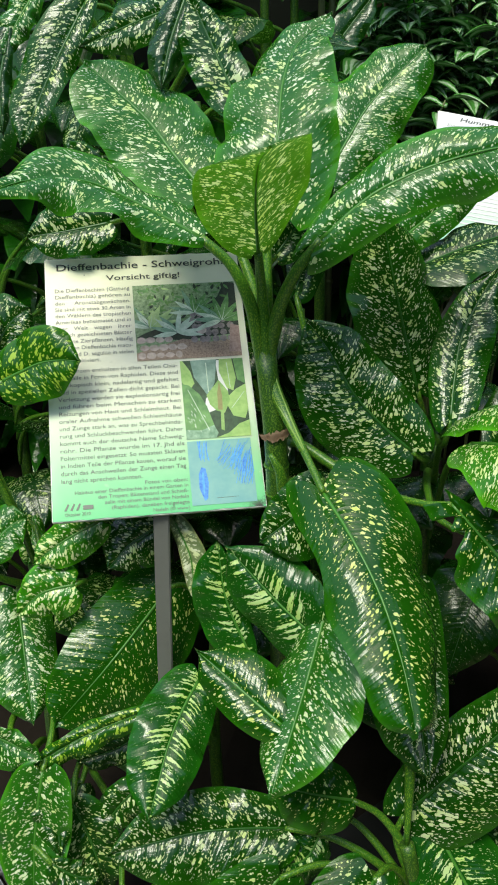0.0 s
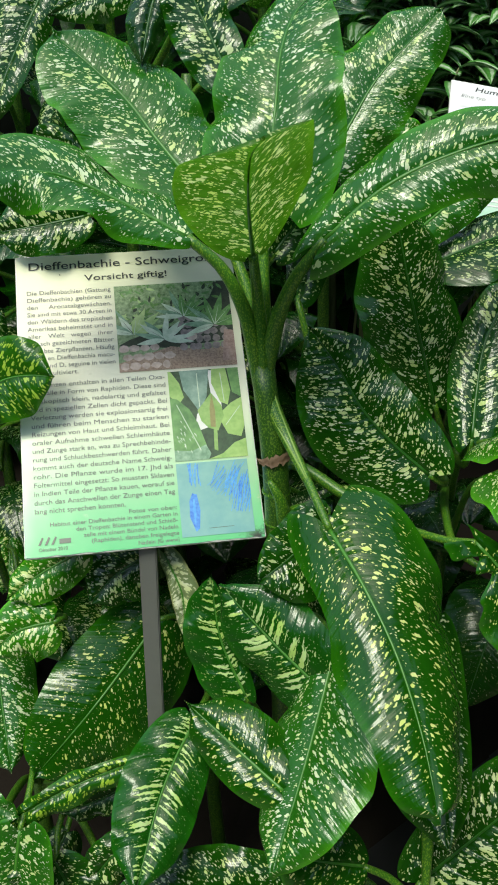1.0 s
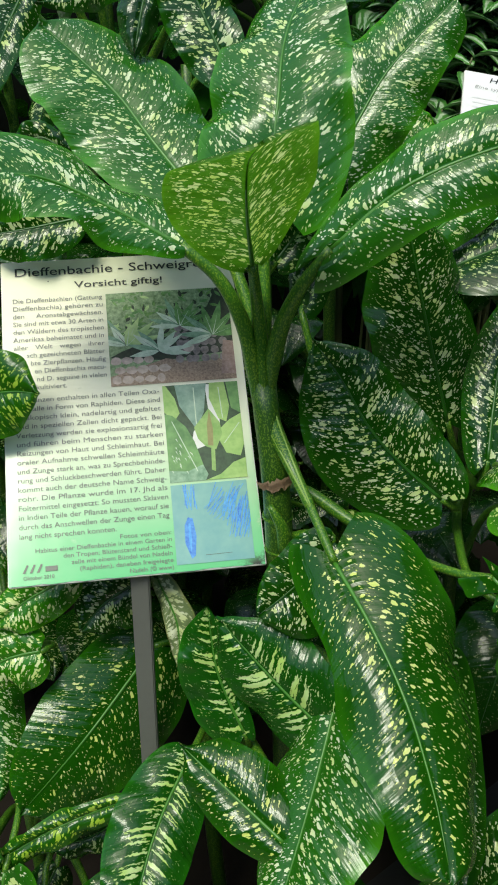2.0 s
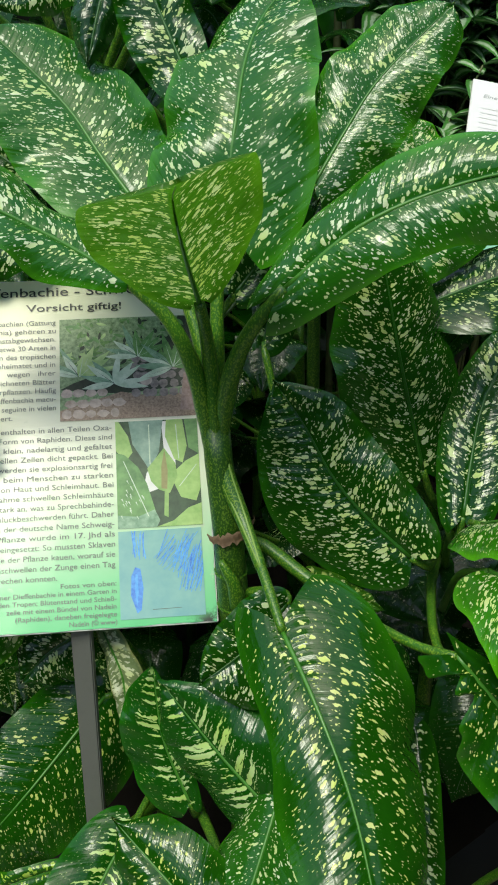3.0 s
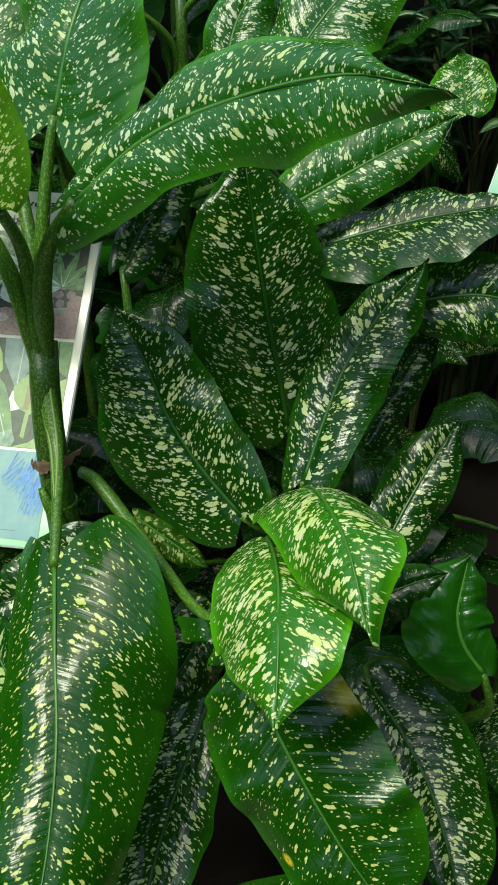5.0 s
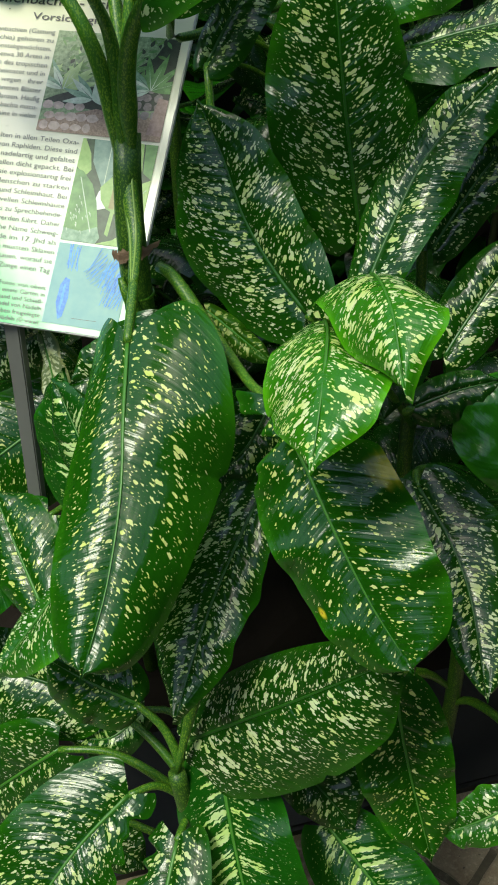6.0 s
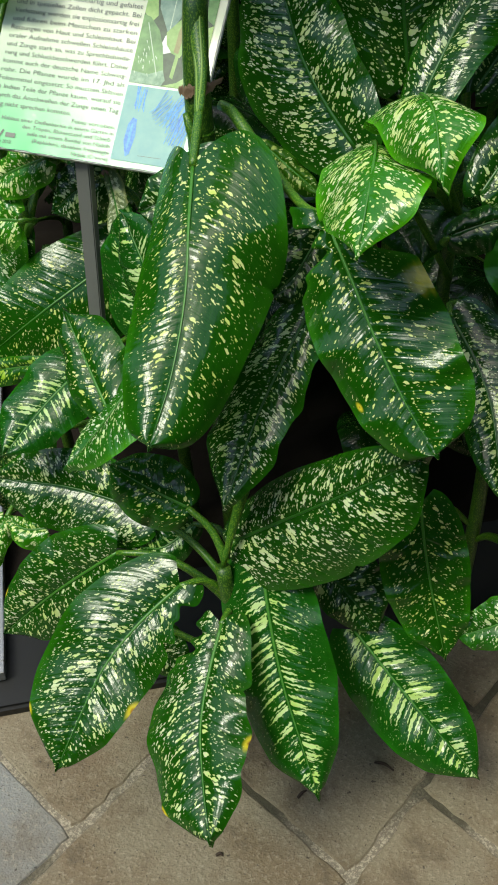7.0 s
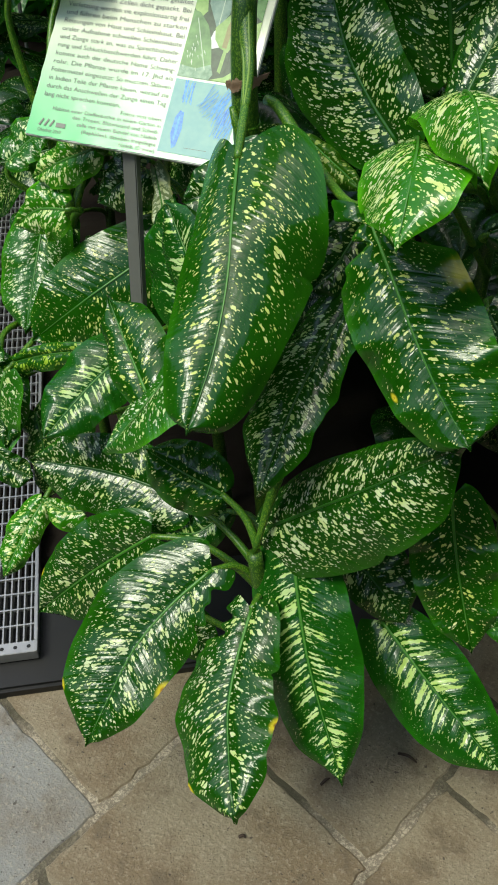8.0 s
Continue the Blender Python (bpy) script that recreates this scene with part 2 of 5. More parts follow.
def spline(points, s):
    """A smooth curve through points, s from 0 to 1 by length."""
    P = [Vector(p) for p in points]
    d = [0.0]
    for a, b in zip(P, P[1:]):
        d.append(d[-1] + (b - a).length)
    d = [v / d[-1] for v in d]
    n = len(P)
    i = 0
    while i < n - 2 and s >= d[i + 1]:
        i += 1
    Q = [2 * P[0] - P[1]] + P + [2 * P[-1] - P[-2]]
    D = [-d[1]] + d + [2 - d[-2]]
    h = d[i + 1] - d[i]
    u = (s - d[i]) / h
    m0 = (Q[i + 2] - Q[i]) / (D[i + 2] - D[i]) * h
    m1 = (Q[i + 3] - Q[i + 1]) / (D[i + 3] - D[i + 1]) * h
    return (2 * u**3 - 3 * u**2 + 1) * Q[i + 1] + (u**3 - 2 * u * u + u) * m0 + (3 * u * u - 2 * u**3) * Q[i + 2] + (u**3 - u * u) * m1


def tube(points, radii, sides=10, steps=18, squash=1.0):
    """A tapered tube through points."""
    bm = bmesh.new()
    rings = []
    up = Vector((0.13, -0.9, 0.4))
    for k in range(steps + 1):
        s = k / steps
        c = spline(points, s)
        t = (spline(points, min(s + 0.02, 1)) - spline(points, max(s - 0.02, 0))).normalized()
        x = t.cross(up).normalized()
        y = x.cross(t)
        f = s * (len(radii) - 1)
        i = min(int(f), len(radii) - 2)
        r = radii[i] + (radii[i + 1] - radii[i]) * (f - i)
        rings.append([bm.verts.new(c + r * (math.cos(a) * x + squash * math.sin(a) * y)) for a in (2 * math.pi * j / sides for j in range(sides))])
    for a, b in zip(rings, rings[1:]):
        for j in range(sides):
            bm.faces.new((a[j], a[(j + 1) % sides], b[(j + 1) % sides], b[j]))
    bm.faces.new(rings[0][::-1])
    bm.faces.new(rings[-1])
    return bm


def box(x0, x1, y0, y1, z0, z1, bevel=0.0, bm=None):
    bm = bm or bmesh.new()
    made = bmesh.ops.create_cube(bm, size=1.0)
    for v in made["verts"]:
        v.co = Vector(((x0 + x1) / 2 + v.co.x * (x1 - x0), (y0 + y1) / 2 + v.co.y * (y1 - y0), (z0 + z1) / 2 + v.co.z * (z1 - z0)))
    if bevel:
        edges = list({e for v in made["verts"] for e in v.link_edges})
        bmesh.ops.bevel(bm, geom=edges, offset=bevel, segments=2, affect="EDGES")
    return bm


def blade_width(s, shape, point=0.0):
    """Outline of a blade: rounded base, widest below the middle, drawn-out tip."""
    p, q = shape
    peak = p / (p + q)
    full = ((s + 0.006) ** p) * (max(1.0 - s / 0.97, 0.0) ** q) / (peak**p * (1 - peak) ** q)
    near = min(max((s - 0.78) / 0.2, 0.0), 1.0)
    full *= 1.0 - point * near * near * (3 - 2 * near)
    return max(full, (0.13 - 0.09 * point) * max(1.0 - s, 0.0) / 0.05 if s > 0.95 else 0.0)


def between(rows, s):
    """A value read off rows of (share, value), with soft passages."""
    if s <= rows[0][0]:
        return rows[0][1]
    for (a, va), (b, vb) in zip(rows, rows[1:]):
        if s <= b:
            f = (s - a) / (b - a)
            return va + (vb - va) * f * f * (3 - 2 * f)
    return rows[-1][1]


def leaf(plant, look_of, rib, left, right, at=0.45, node=None, wave=0.006, curl=0.0, lobe=0.08, stalk=0.0055, label="", rows=104, cols=14, shape=(0.33, 0.48), bites=(), cup=0.012, pleats=0.0011, point=0.35, roll=(13, 13), wide=None, tilt=None):
    """A blade along its rib (points from base to tip); left and right: from the rib to the margins at the share `at` of its length.
    bites: (side, share, depth, half length) of torn places at the margin; roll: degrees by which the left and right halves bend down
    towards the margin; wide, tilt: rows of (share, (left, right)) that widen a half or turn it down by degrees."""
    rng = random.Random(sum(int(abs(c) * 1000) * (3 + i) for i, p in enumerate(rib) for c in p))
    left, right = Vector(left), Vector(right)
    length = sum((Vector(b) - Vector(a)).length for a, b in zip(rib, rib[1:]))
    bm = bmesh.new()
    vein, blade = bm.loops.layers.uv.new("vein"), bm.loops.layers.uv.new("blade")
    data, grid = {}, []
    phase, beat = rng.uniform(0, 6.28), rng.uniform(1.6, 3.2)
    count = length * rng.uniform(46, 60)
    bow, tuck = rng.uniform(-0.010, 0.006), rng.uniform(-0.05, 0.30)
    twist, swell = rng.uniform(-0.16, 0.16), rng.uniform(0, 6.28)
    scale = 1.0 / blade_width(at, shape, point)
    sides = [[(q, v[0]) for q, v in wide or ((0, (1, 1)),)], [(q, v[1]) for q, v in wide or ((0, (1, 1)),)]]
    drops = [[(q, v[0]) for q, v in tilt or ((0, (0, 0)),)], [(q, v[1]) for q, v in tilt or ((0, (0, 0)),)]]
    bends = [radians(v * rng.uniform(0.5, 1.3)) + 0.02 for v in roll]
    for k in range(rows + 1):
        s = (k / rows) ** 1.2
        c = spline(rib, s)
        t = (spline(rib, min(s + 0.03, 1)) - spline(rib, max(s - 0.03, 0))).normalized()
        line = []
        normal = t.cross(right - left).normalized()
        if normal.dot(Vector((0.0, -0.5, 0.85))) < 0:
            normal = -normal
        for j in range(-cols, cols + 1):
            u = j / cols
            way = right if u > 0 else left
            way = way - t * way.dot(t)
            way = way + t.cross(way) * twist * (s - at) * 1.6
            k_side = 1 if u > 0 else 0
            w = abs(u) * blade_width(s, shape, point) * scale * between(sides[k_side], s)
            w *= 1 + 0.03 * math.sin(5.3 * s + swell + (2.2 if u > 0 else 0)) - 0.03 * math.sin(5.3 * at + swell + (2.2 if u > 0 else 0))
            for edge, share, depth, half in bites:
                if edge * u > 0:
                    w *= 1 - depth * math.exp(-(((s - share) / half) ** 2)) * (1 + 0.25 * math.sin(90 * s))
            b = way.length * w
            # the half bends down towards its margin
            bend = bends[k_side] * min(1.0, 0.4 + 2 * s)
            drop = radians(between(drops[k_side], s))
            whole = max(b / max(abs(u), 0.01), 1e-5)
            flat, down = whole * math.sin(bend * abs(u)) / bend, whole * (1 - math.cos(bend * abs(u))) / bend
            flat, down = flat * math.cos(drop) - down * math.sin(drop), flat * math.sin(drop) + down * math.cos(drop)
            p = c + way.normalized() * flat - normal * down
            # lobes reach back past the stalk
            p -= t * length * lobe * abs(u) ** 0.8 * max(0.0, 1 - s / 0.25) ** 1.5
            calm = min(1.0, 4 * s, 4 * (1 - s))
            rise = (curl + bow) * u * u - tuck * length * max(0.0, s - 0.72) ** 2 + wave * abs(u) ** 2.2 * math.sin(6.28 * beat * s + phase + (1.9 if u > 0 else 0)) * calm
            rise += 0.3 * wave * abs(u) ** 1.5 * math.sin(6.28 * 2.3 * beat * s + 2.1 * phase + (2.6 if u > 0 else 0)) * calm
            flow = s - 0.5 * b / length - 1.2 * (b / length) ** 2
            rise += pleats * (abs(math.sin(3.14 * (count * flow + 0.22 * math.sin(17 * flow + phase)))) ** 0.75 - 0.6) * calm * min(1, 7 * abs(u)) * (1.12 - abs(u))
            groove = -0.0008 * math.exp(-((u / 0.09) ** 2)) + cup * 1.6 * abs(u) * (1 - abs(u))
            p += normal * (rise + groove)
            v = bm.verts.new(p)
            data[v] = ((s * length - 0.42 * b - 2.6 * b * b + (5.0 if u > 0 else 0.0), b), (u, s))
            line.append(v)
        grid.append(line)
    for a, b in zip(grid, grid[1:]):
        for j in range(2 * cols):
            f = bm.faces.new((a[j], a[j + 1], b[j + 1], b[j]))
            mid = 5.0 if j >= cols else 0.0
            for lp in f.loops:
                (va, vb), uv = data[lp.vert]
                if uv[0] == 0:
                    va = va + mid
                lp[vein].uv = (va, vb)
                lp[blade].uv = uv
    ob = part("leaf", bm, LEAVES[look_of], plant, label)
    line = [spline(rib, s) for s in (0.0, 0.25, 0.5, 0.75, 0.93)]
    part("midrib", tube(line, (0.0025, 0.0019, 0.0014, 0.0009, 0.0004), 8, 20, 0.6), MIDRIB_DARK if look_of in ("speckled", "dark", "shade_dim") else MIDRIB, ob)
    if node is not None:
        start, end = Vector(node), Vector(rib[0])
        out = (spline(rib, 0.06) - end).normalized()
        out.z = max(out.z, -0.25)
        out.normalize()
        gap = (end - start).length
        bend = end - out * gap * 0.35
        knee = start + Vector((0, 0, gap * 0.3))
        mid = 0.125 * start + 0.375 * knee + 0.375 * bend + 0.125 * end
        q1 = 0.42 * start + 0.42 * knee + 0.14 * bend + 0.02 * end
        q3 = 0.02 * start + 0.14 * knee + 0.42 * bend + 0.42 * end
        part("petiole", tube([start, q1, mid, q3, end], (stalk * 0.6, stalk * 1.25, stalk * 1.1, stalk * 0.9, stalk * 0.75), 10, 18), PETIOLE, plant)
    return ob


# ---------------------------------------------------------------- ground
gb = bmesh.new()
bmesh.ops.create_grid(gb, x_segments=60, y_segments=60, size=40.0)
for v in gb.verts:
    v.co.z = -0.012
mesh_thing("ground", gb, SOIL, "soil around the paving, coloured near black for shade", "ground", kind="structure")

# added backing walls, their shade painted in as near black
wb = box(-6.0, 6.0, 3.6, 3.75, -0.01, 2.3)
mesh_thing("wall_north", wb, WALL_SHADE, "added wall coloured near black for deep shade behind the plants", "wall", kind="structure")
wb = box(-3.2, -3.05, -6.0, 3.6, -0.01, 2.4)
mesh_thing("wall_west", wb, WALL_SHADE, "added wall coloured near black for deep shade beside the bed", "wall", kind="structure")

# unseen walls, added to block low sky light from the south and east
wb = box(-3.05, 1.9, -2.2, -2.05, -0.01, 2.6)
mesh_thing("wall_south", wb, WALL_SHADE, "unseen dark wall added to hold back low sky light", "wall", kind="structure")
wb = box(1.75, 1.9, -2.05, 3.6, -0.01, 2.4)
mesh_thing("wall_east", wb, WALL_SHADE, "unseen dark wall added to hold back low sky light", "wall", kind="structure")

# edge of the bed: x along the edge, y into the bed
BED = pose(0.24, 1.0, 0, 0, 0, 42.9)


def slab_material(name, body, warm):
    n = Nodes(name)
    c = n.add("ShaderNodeNewGeometry").outputs["Position"]
    rand = n.add("ShaderNodeObjectInfo").outputs["Random"]
    grit = n.noise(c, 520.0, 3.0, 0.7)
    lumps = n.noise(c, 150.0, 4.0, 0.7)
    stain = n.noise(c, 11.0, 6.0, 0.70)
    rust = n.noise(c, 5.5, 5.0, 0.62)
    damp = n.noise(c, 3.1, 3.0, 0.6)
    pores = n.step(n.noise(c, 120.0, 2.0, 0.6), 0.66, 0.71)
    base = n.mix(n.math("MULTIPLY_ADD", rand, 0.35, 0.0), rgb(*body), rgb(*[v * 0.72 for v in body]))
    base = n.mix(n.math("MULTIPLY", n.step(rust, 0.42, 0.62), 0.85), base, rgb(*warm))
    base = n.mix(n.math("MULTIPLY_ADD", grit, 1.6, -0.3, clamp=True), n.mix(0.6, base, rgb(0.13, 0.11, 0.08)), base)
    base = n.mix(n.math("MULTIPLY", n.step(lumps, 0.50, 0.68), 0.34), base, rgb(0.56, 0.50, 0.38))
    base = n.mix(n.math("MULTIPLY", n.step(stain, 0.52, 0.66), 0.6), base, rgb(0.13, 0.105, 0.07))
    base = n.mix(n.math("MULTIPLY", pores, 0.75), base, rgb(0.05, 0.04, 0.03))
    n.set("Base Color", base)
    n.set("Roughness", n.math("SUBTRACT", 0.78, n.math("MULTIPLY", n.step(damp, 0.40, 0.6), 0.40)))
    n.bump(n.math("ADD", n.math("MULTIPLY", grit, 0.4), n.math("ADD", n.math("MULTIPLY", lumps, 1.2), n.math("MULTIPLY", stain, 1.8))), 0.9, 0.005)
    return n.mat


SLAB = slab_material("tan_concrete_slab", (0.37, 0.32, 0.215), (0.23, 0.165, 0.09))
SLAB_GREY = slab_material("grey_concrete_slab", (0.37, 0.39, 0.38), (0.26, 0.24, 0.20))


def joint_material():
    n = Nodes("sandy_joint")
    c = n.add("ShaderNodeNewGeometry").outputs["Position"]
    grit = n.noise(c, 260.0, 3.0, 0.7)
    patchy = n.noise(c, 5.0, 5.0, 0.6)
    base = n.mix(n.step(patchy, 0.38, 0.60), rgb(0.07, 0.068, 0.04), rgb(0.50, 0.44, 0.33))
    base = n.mix(n.step(grit, 0.45, 0.62), n.mix(0.6, base, rgb(0.06, 0.05, 0.035)), base)
    n.set("Base Color", base)
    n.set("Roughness", 0.9)
    n.bump(grit, 1.0, 0.004)
    return n.mat


MORTAR = joint_material()


def slab_mesh(size, seed, material):
    """A square slab with worn, uneven edges and rounded corners."""
    rng = random.Random(70 + seed)
    bm = bmesh.new()
    half, steps = size / 2 - 0.0030, 18
    outline = []
    for turn in range(4):
        ca, sa = (1, 0, -1, 0)[turn], (0, 1, 0, -1)[turn]
        chip = rng.choice((0.002, 0.004, 0.009))
        for k in range(steps):
            f = k / steps
            corner = chip * max(0.0, 1 - 14 * f) + chip * max(0.0, 14 * f - 13)
            a, b = -half + 2 * half * f, -half + abs(rng.gauss(0, 0.0022)) + corner
            outline.append((a * ca - b * sa, a * sa + b * ca))
    rings = []
    for inset, z in ((0.0, -0.03), (0.0, -0.0035), (0.0028, 0.0)):
        rings.append([bm.verts.new((x * (1 - inset / half), y * (1 - inset / half), z)) for x, y in outline])
    n = len(outline)
    for a, b in zip(rings, rings[1:]):
        for k in range(n):
            bm.faces.new((a[k], a[(k + 1) % n], b[(k + 1) % n], b[k]))
    bm.faces.new(rings[-1])
    me = bpy.data.meshes.new("slab")
    bm.to_mesh(me)
    bm.free()
    me.materials.append(material)
    return me


def build_pavement():
    pavement = thing("pavement", "worn square concrete slabs laid in half bond", "paving", kind="structure")
    bm = box(-3.04, 1.74, -2.04, 2.2, -0.02, -0.0022)
    part("joint_bed", bm, MORTAR, pavement, "sandy joints between the slabs")
    size, turn = 0.343, radians(-10)
    along, across = Vector((-math.sin(turn), math.cos(turn), 0)), Vector((math.cos(turn), math.sin(turn), 0))
    rng = random.Random(5)
    tan, grey = [slab_mesh(size, k, SLAB) for k in range(6)], [slab_mesh(size, k, SLAB_GREY) for k in range(3)]
    inverse = BED.inverted()
    for column in range(-10, 9):
        shift = 0.967 + 0.205 * (column % 2) + (0.16 if column == 1 else 0)
        for row in range(-10, 8):
            u, v = 0.283 + (column - 0.5) * size, {-1: 0.967, 0: 1.187, 1: 1.358}.get(column - 1, shift) + (row + 0.5) * size
            centre = across * u + along * v
            local = inverse @ centre
            if local.y > 0.27 or not (-2.85 < centre.x < 1.55 and -1.85 < centre.y < 2.6):
                continue
            greyish = (column, row) == (0, -1) if abs(column) < 3 and row > -3 else rng.random() < 0.35
            me = rng.choice(grey if greyish else tan)
            ob = new("slab", me)
            ob.matrix_basis = pose(centre.x, centre.y, rng.uniform(0.0, 0.0012), rng.uniform(-0.06, 0.06), rng.uniform(-0.06, 0.06), -10 + 90 * rng.randrange(4))
            ob.parent = pavement
    return pavement


def build_edging():
    bm = box(-2.0, 2.0, 0.0, 0.22, -0.01, 0.022, 0.006)
    bm.transform(BED)
    return mesh_thing("bed_edging", bm, PLASTIC, "low black plastic edging along the bed", "edging", kind="structure", smooth=False)


def build_bed():
    bm = bmesh.new()
    bmesh.ops.create_grid(bm, x_segments=60, y_segments=40, size=1.0)
    rng = random.Random(2)
    for v in bm.verts:
        v.co = Vector((v.co.x * 2.4, 1.4 + v.co.y * 1.19, 0.012 + rng.uniform(-0.008, 0.012)))
    bm.transform(BED)
    return mesh_thing("planting_bed", bm, SOIL, "planting bed coloured near black for deep shade", "bed", kind="structure")


def build_grate():
    grate = thing("metal_grate", "galvanised steel grating with narrow cells beside the plants", "grate")
    grate.matrix_basis = BED @ pose(-0.007, 0.05, 0.026)
    wide, deep, tall = 0.62, 1.95, 0.024
    for name, b in (("front_frame", (-wide, 0, 0, 0.022, 0, tall)), ("side_frame", (-0.006, 0, 0.022, deep, 0, tall)), ("side_frame", (-wide, -wide + 0.006, 0.022, deep, 0, tall)), ("back_frame", (-wide, 0, deep, deep + 0.022, 0, tall))):
        part(name, box(*b, 0.001), STEEL, grate)
    bar = bpy.data.meshes.new("bearing_bar")
    bm = box(-0.0012, 0.0012, 0.022, deep, 0.002, tall - 0.001)
    bm.to_mesh(bar)
    bm.free()
    bar.materials.append(STEEL)
    for k in range(1, int(wide / 0.0115)):
        ob = new("bearing_bar", bar)
        ob.location = (-k * 0.0115, 0, 0)
        ob.parent = grate
    rod = bpy.data.meshes.new("cross_bar")
    bm = box(-wide + 0.006, -0.006, -0.0014, 0.0014, tall - 0.006, tall)
    bm.to_mesh(rod)
    bm.free()
    rod.materials.append(STEEL)
    for k in range(1, int(deep / 0.033)):
        ob = new("cross_bar", rod)
        ob.location = (0, 0.022 + k * 0.033, 0)
        ob.parent = grate
    # flat black discs on the frame stand for the dark inside of holes
    hole = bpy.data.meshes.new("drain_hole")
    bm = bmesh.new()
    bmesh.ops.create_circle(bm, cap_ends=True, segments=12, radius=0.0035)
    bm.to_mesh(hole)
    bm.free()
    hole.materials.append(PLASTIC)
    for k in range(28):
        ob = new("drain_hole", hole)
        ob.location = (-0.014 - k * 0.022, 0.011, tall + 0.0006)
        ob.parent = grate
    return grate


# ---------------------------------------------------------------- sign
def sign_paper(name, stops):
    n = Nodes(name)
    c = n.coords()
    sep = n.add("ShaderNodeSeparateXYZ")
    n.link(c, sep.inputs[0])
    up = n.math("DIVIDE", sep.outputs[1], 0.42)
    ramp = n.add("ShaderNodeValToRGB")
    n.link(up, ramp.inputs[0])
    el = ramp.color_ramp.elements
    el[0].position, el[0].color = 0.0, rgb(*stops[0][1])
    el[1].position, el[1].color = 1.0, rgb(*stops[-1][1])
    for place, tone in stops[1:-1]:
        el.new(place).color = rgb(*tone)
    dirt = n.noise(c, 30.0, 5.0, 0.65)
    corner = n.step(n.math("ADD", n.math("MULTIPLY", sep.outputs[0], 1.0), n.math("MULTIPLY", sep.outputs[1], -2.2)), 0.245, 0.285)
    grime = n.math("MULTIPLY", corner, n.step(dirt, 0.48, 0.6))
    colour = n.mix(n.step(dirt, 0.62, 0.8), ramp.outputs[0], rgb(0.62, 0.66, 0.5))
    n.set("Base Color", n.mix(grime, colour, rgb(0.05, 0.06, 0.04)))
    n.set("Roughness", n.math("MULTIPLY_ADD", dirt, 0.16, 0.10))
    n.set("Specular IOR Level", 0.5)
    n.bump(n.noise(c, 9.0, 2.0), 0.25, 0.006)
    return n.mat


PAPER = sign_paper("sign_sheet", ((0.0, (0.14, 0.60, 0.24)), (0.12, (0.26, 0.68, 0.33)), (0.38, (0.76, 0.86, 0.62)), (0.55, (0.86, 0.87, 0.70)), (1.0, (0.86, 0.87, 0.62))))
PAPER_WHITE = sign_paper("white_sheet", ((0.0, (0.10, 0.50, 0.30)), (0.14, (0.35, 0.70, 0.48)), (0.40, (0.78, 0.86, 0.78)), (0.60, (0.86, 0.88, 0.86)), (1.0, (0.86, 0.88, 0.87))))
INK = plain("black_ink", (0.025, 0.03, 0.025), 0.35, grain=300, change=0.1, relief=0.0)
INK_BODY = plain("body_ink", (0.15, 0.165, 0.15), 0.35, grain=300, change=0.1, relief=0.0)
INK_SOFT = plain("grey_ink", (0.10, 0.13, 0.10), 0.35, grain=300, change=0.2, relief=0.0)
BOARD = plain("sign_board", (0.75, 0.76, 0.72), 0.5, grain=60, change=0.15)


def flat_colour(name, a, b, scale, gloss=0.42, stretch=(1, 1, 1)):
    n = Nodes(name)
    c = n.scaled(n.coords(), *stretch)
    t = n.math("MULTIPLY_ADD", n.noise(c, scale, 4.0, 0.65), 2.2, -0.6, clamp=True)
    n.set("Base Color", n.mix(t, rgb(*a), rgb(*b)))
    n.set("Roughness", gloss)
    return n.mat


def write(parent, words, x, y, height, width=None, material=None, align="LEFT", z=0.0009, slant=0.0, bold=0.0, name="text_line"):
    """A line of lettering on a sheet, squeezed to a width where one is given."""
    cu = bpy.data.curves.new(name, "FONT")
    cu.body = words
    cu.size = height * 1.38
    cu.shear = slant
    cu.offset = bold
    cu.resolution_u = 3
    cu.align_x = align
    cu.materials.append(material or INK)
    ob = new(name, cu)
    ob.parent = parent
    ob.location = (x, y, z)
    if width:
        bpy.context.view_layer.update()
        have = ob.dimensions.x
        if have > 0:
            ob.scale = (width / have, 1, 1)
    return ob


def patch(name, outline, material, parent, z, label=""):
    bm = bmesh.new()
    bm.faces.new([bm.verts.new((x, y, z)) for x, y in outline])
    ob = part(name, bm, material, parent, label)
    ob.data.polygons[0].use_smooth = False
    return ob


def leaf_shape(x, y, length, width, turn, steps=8):
    ca, sa = math.cos(radians(turn)), math.sin(radians(turn))
    side = []
    for sgn in (1, -1):
        ks = range(steps + 1) if sgn == 1 else range(steps - 1, 0, -1)
        for k in ks:
            s = k / steps
            side.append((length * s, sgn * width * 0.5 * math.sin(math.pi * s ** 0.8)))
    return [(x + a * ca - b * sa, y + a * sa + b * ca) for a, b in side]


def blob(x, y, rx, ry, rng, steps=11):
    return [(x + rx * rng.uniform(0.85, 1.1) * math.cos(6.283 * k / steps), y + ry * rng.uniform(0.85, 1.1) * math.sin(6.283 * k / steps)) for k in range(steps)]


SIGN_POSE = Matrix(((0.9744, -0.1723, 0.1444, 0.0514), (0.2246, 0.7180, -0.6588, 1.3461), (0.0098, 0.6744, 0.7383, 0.7869), (0, 0, 0, 1)))


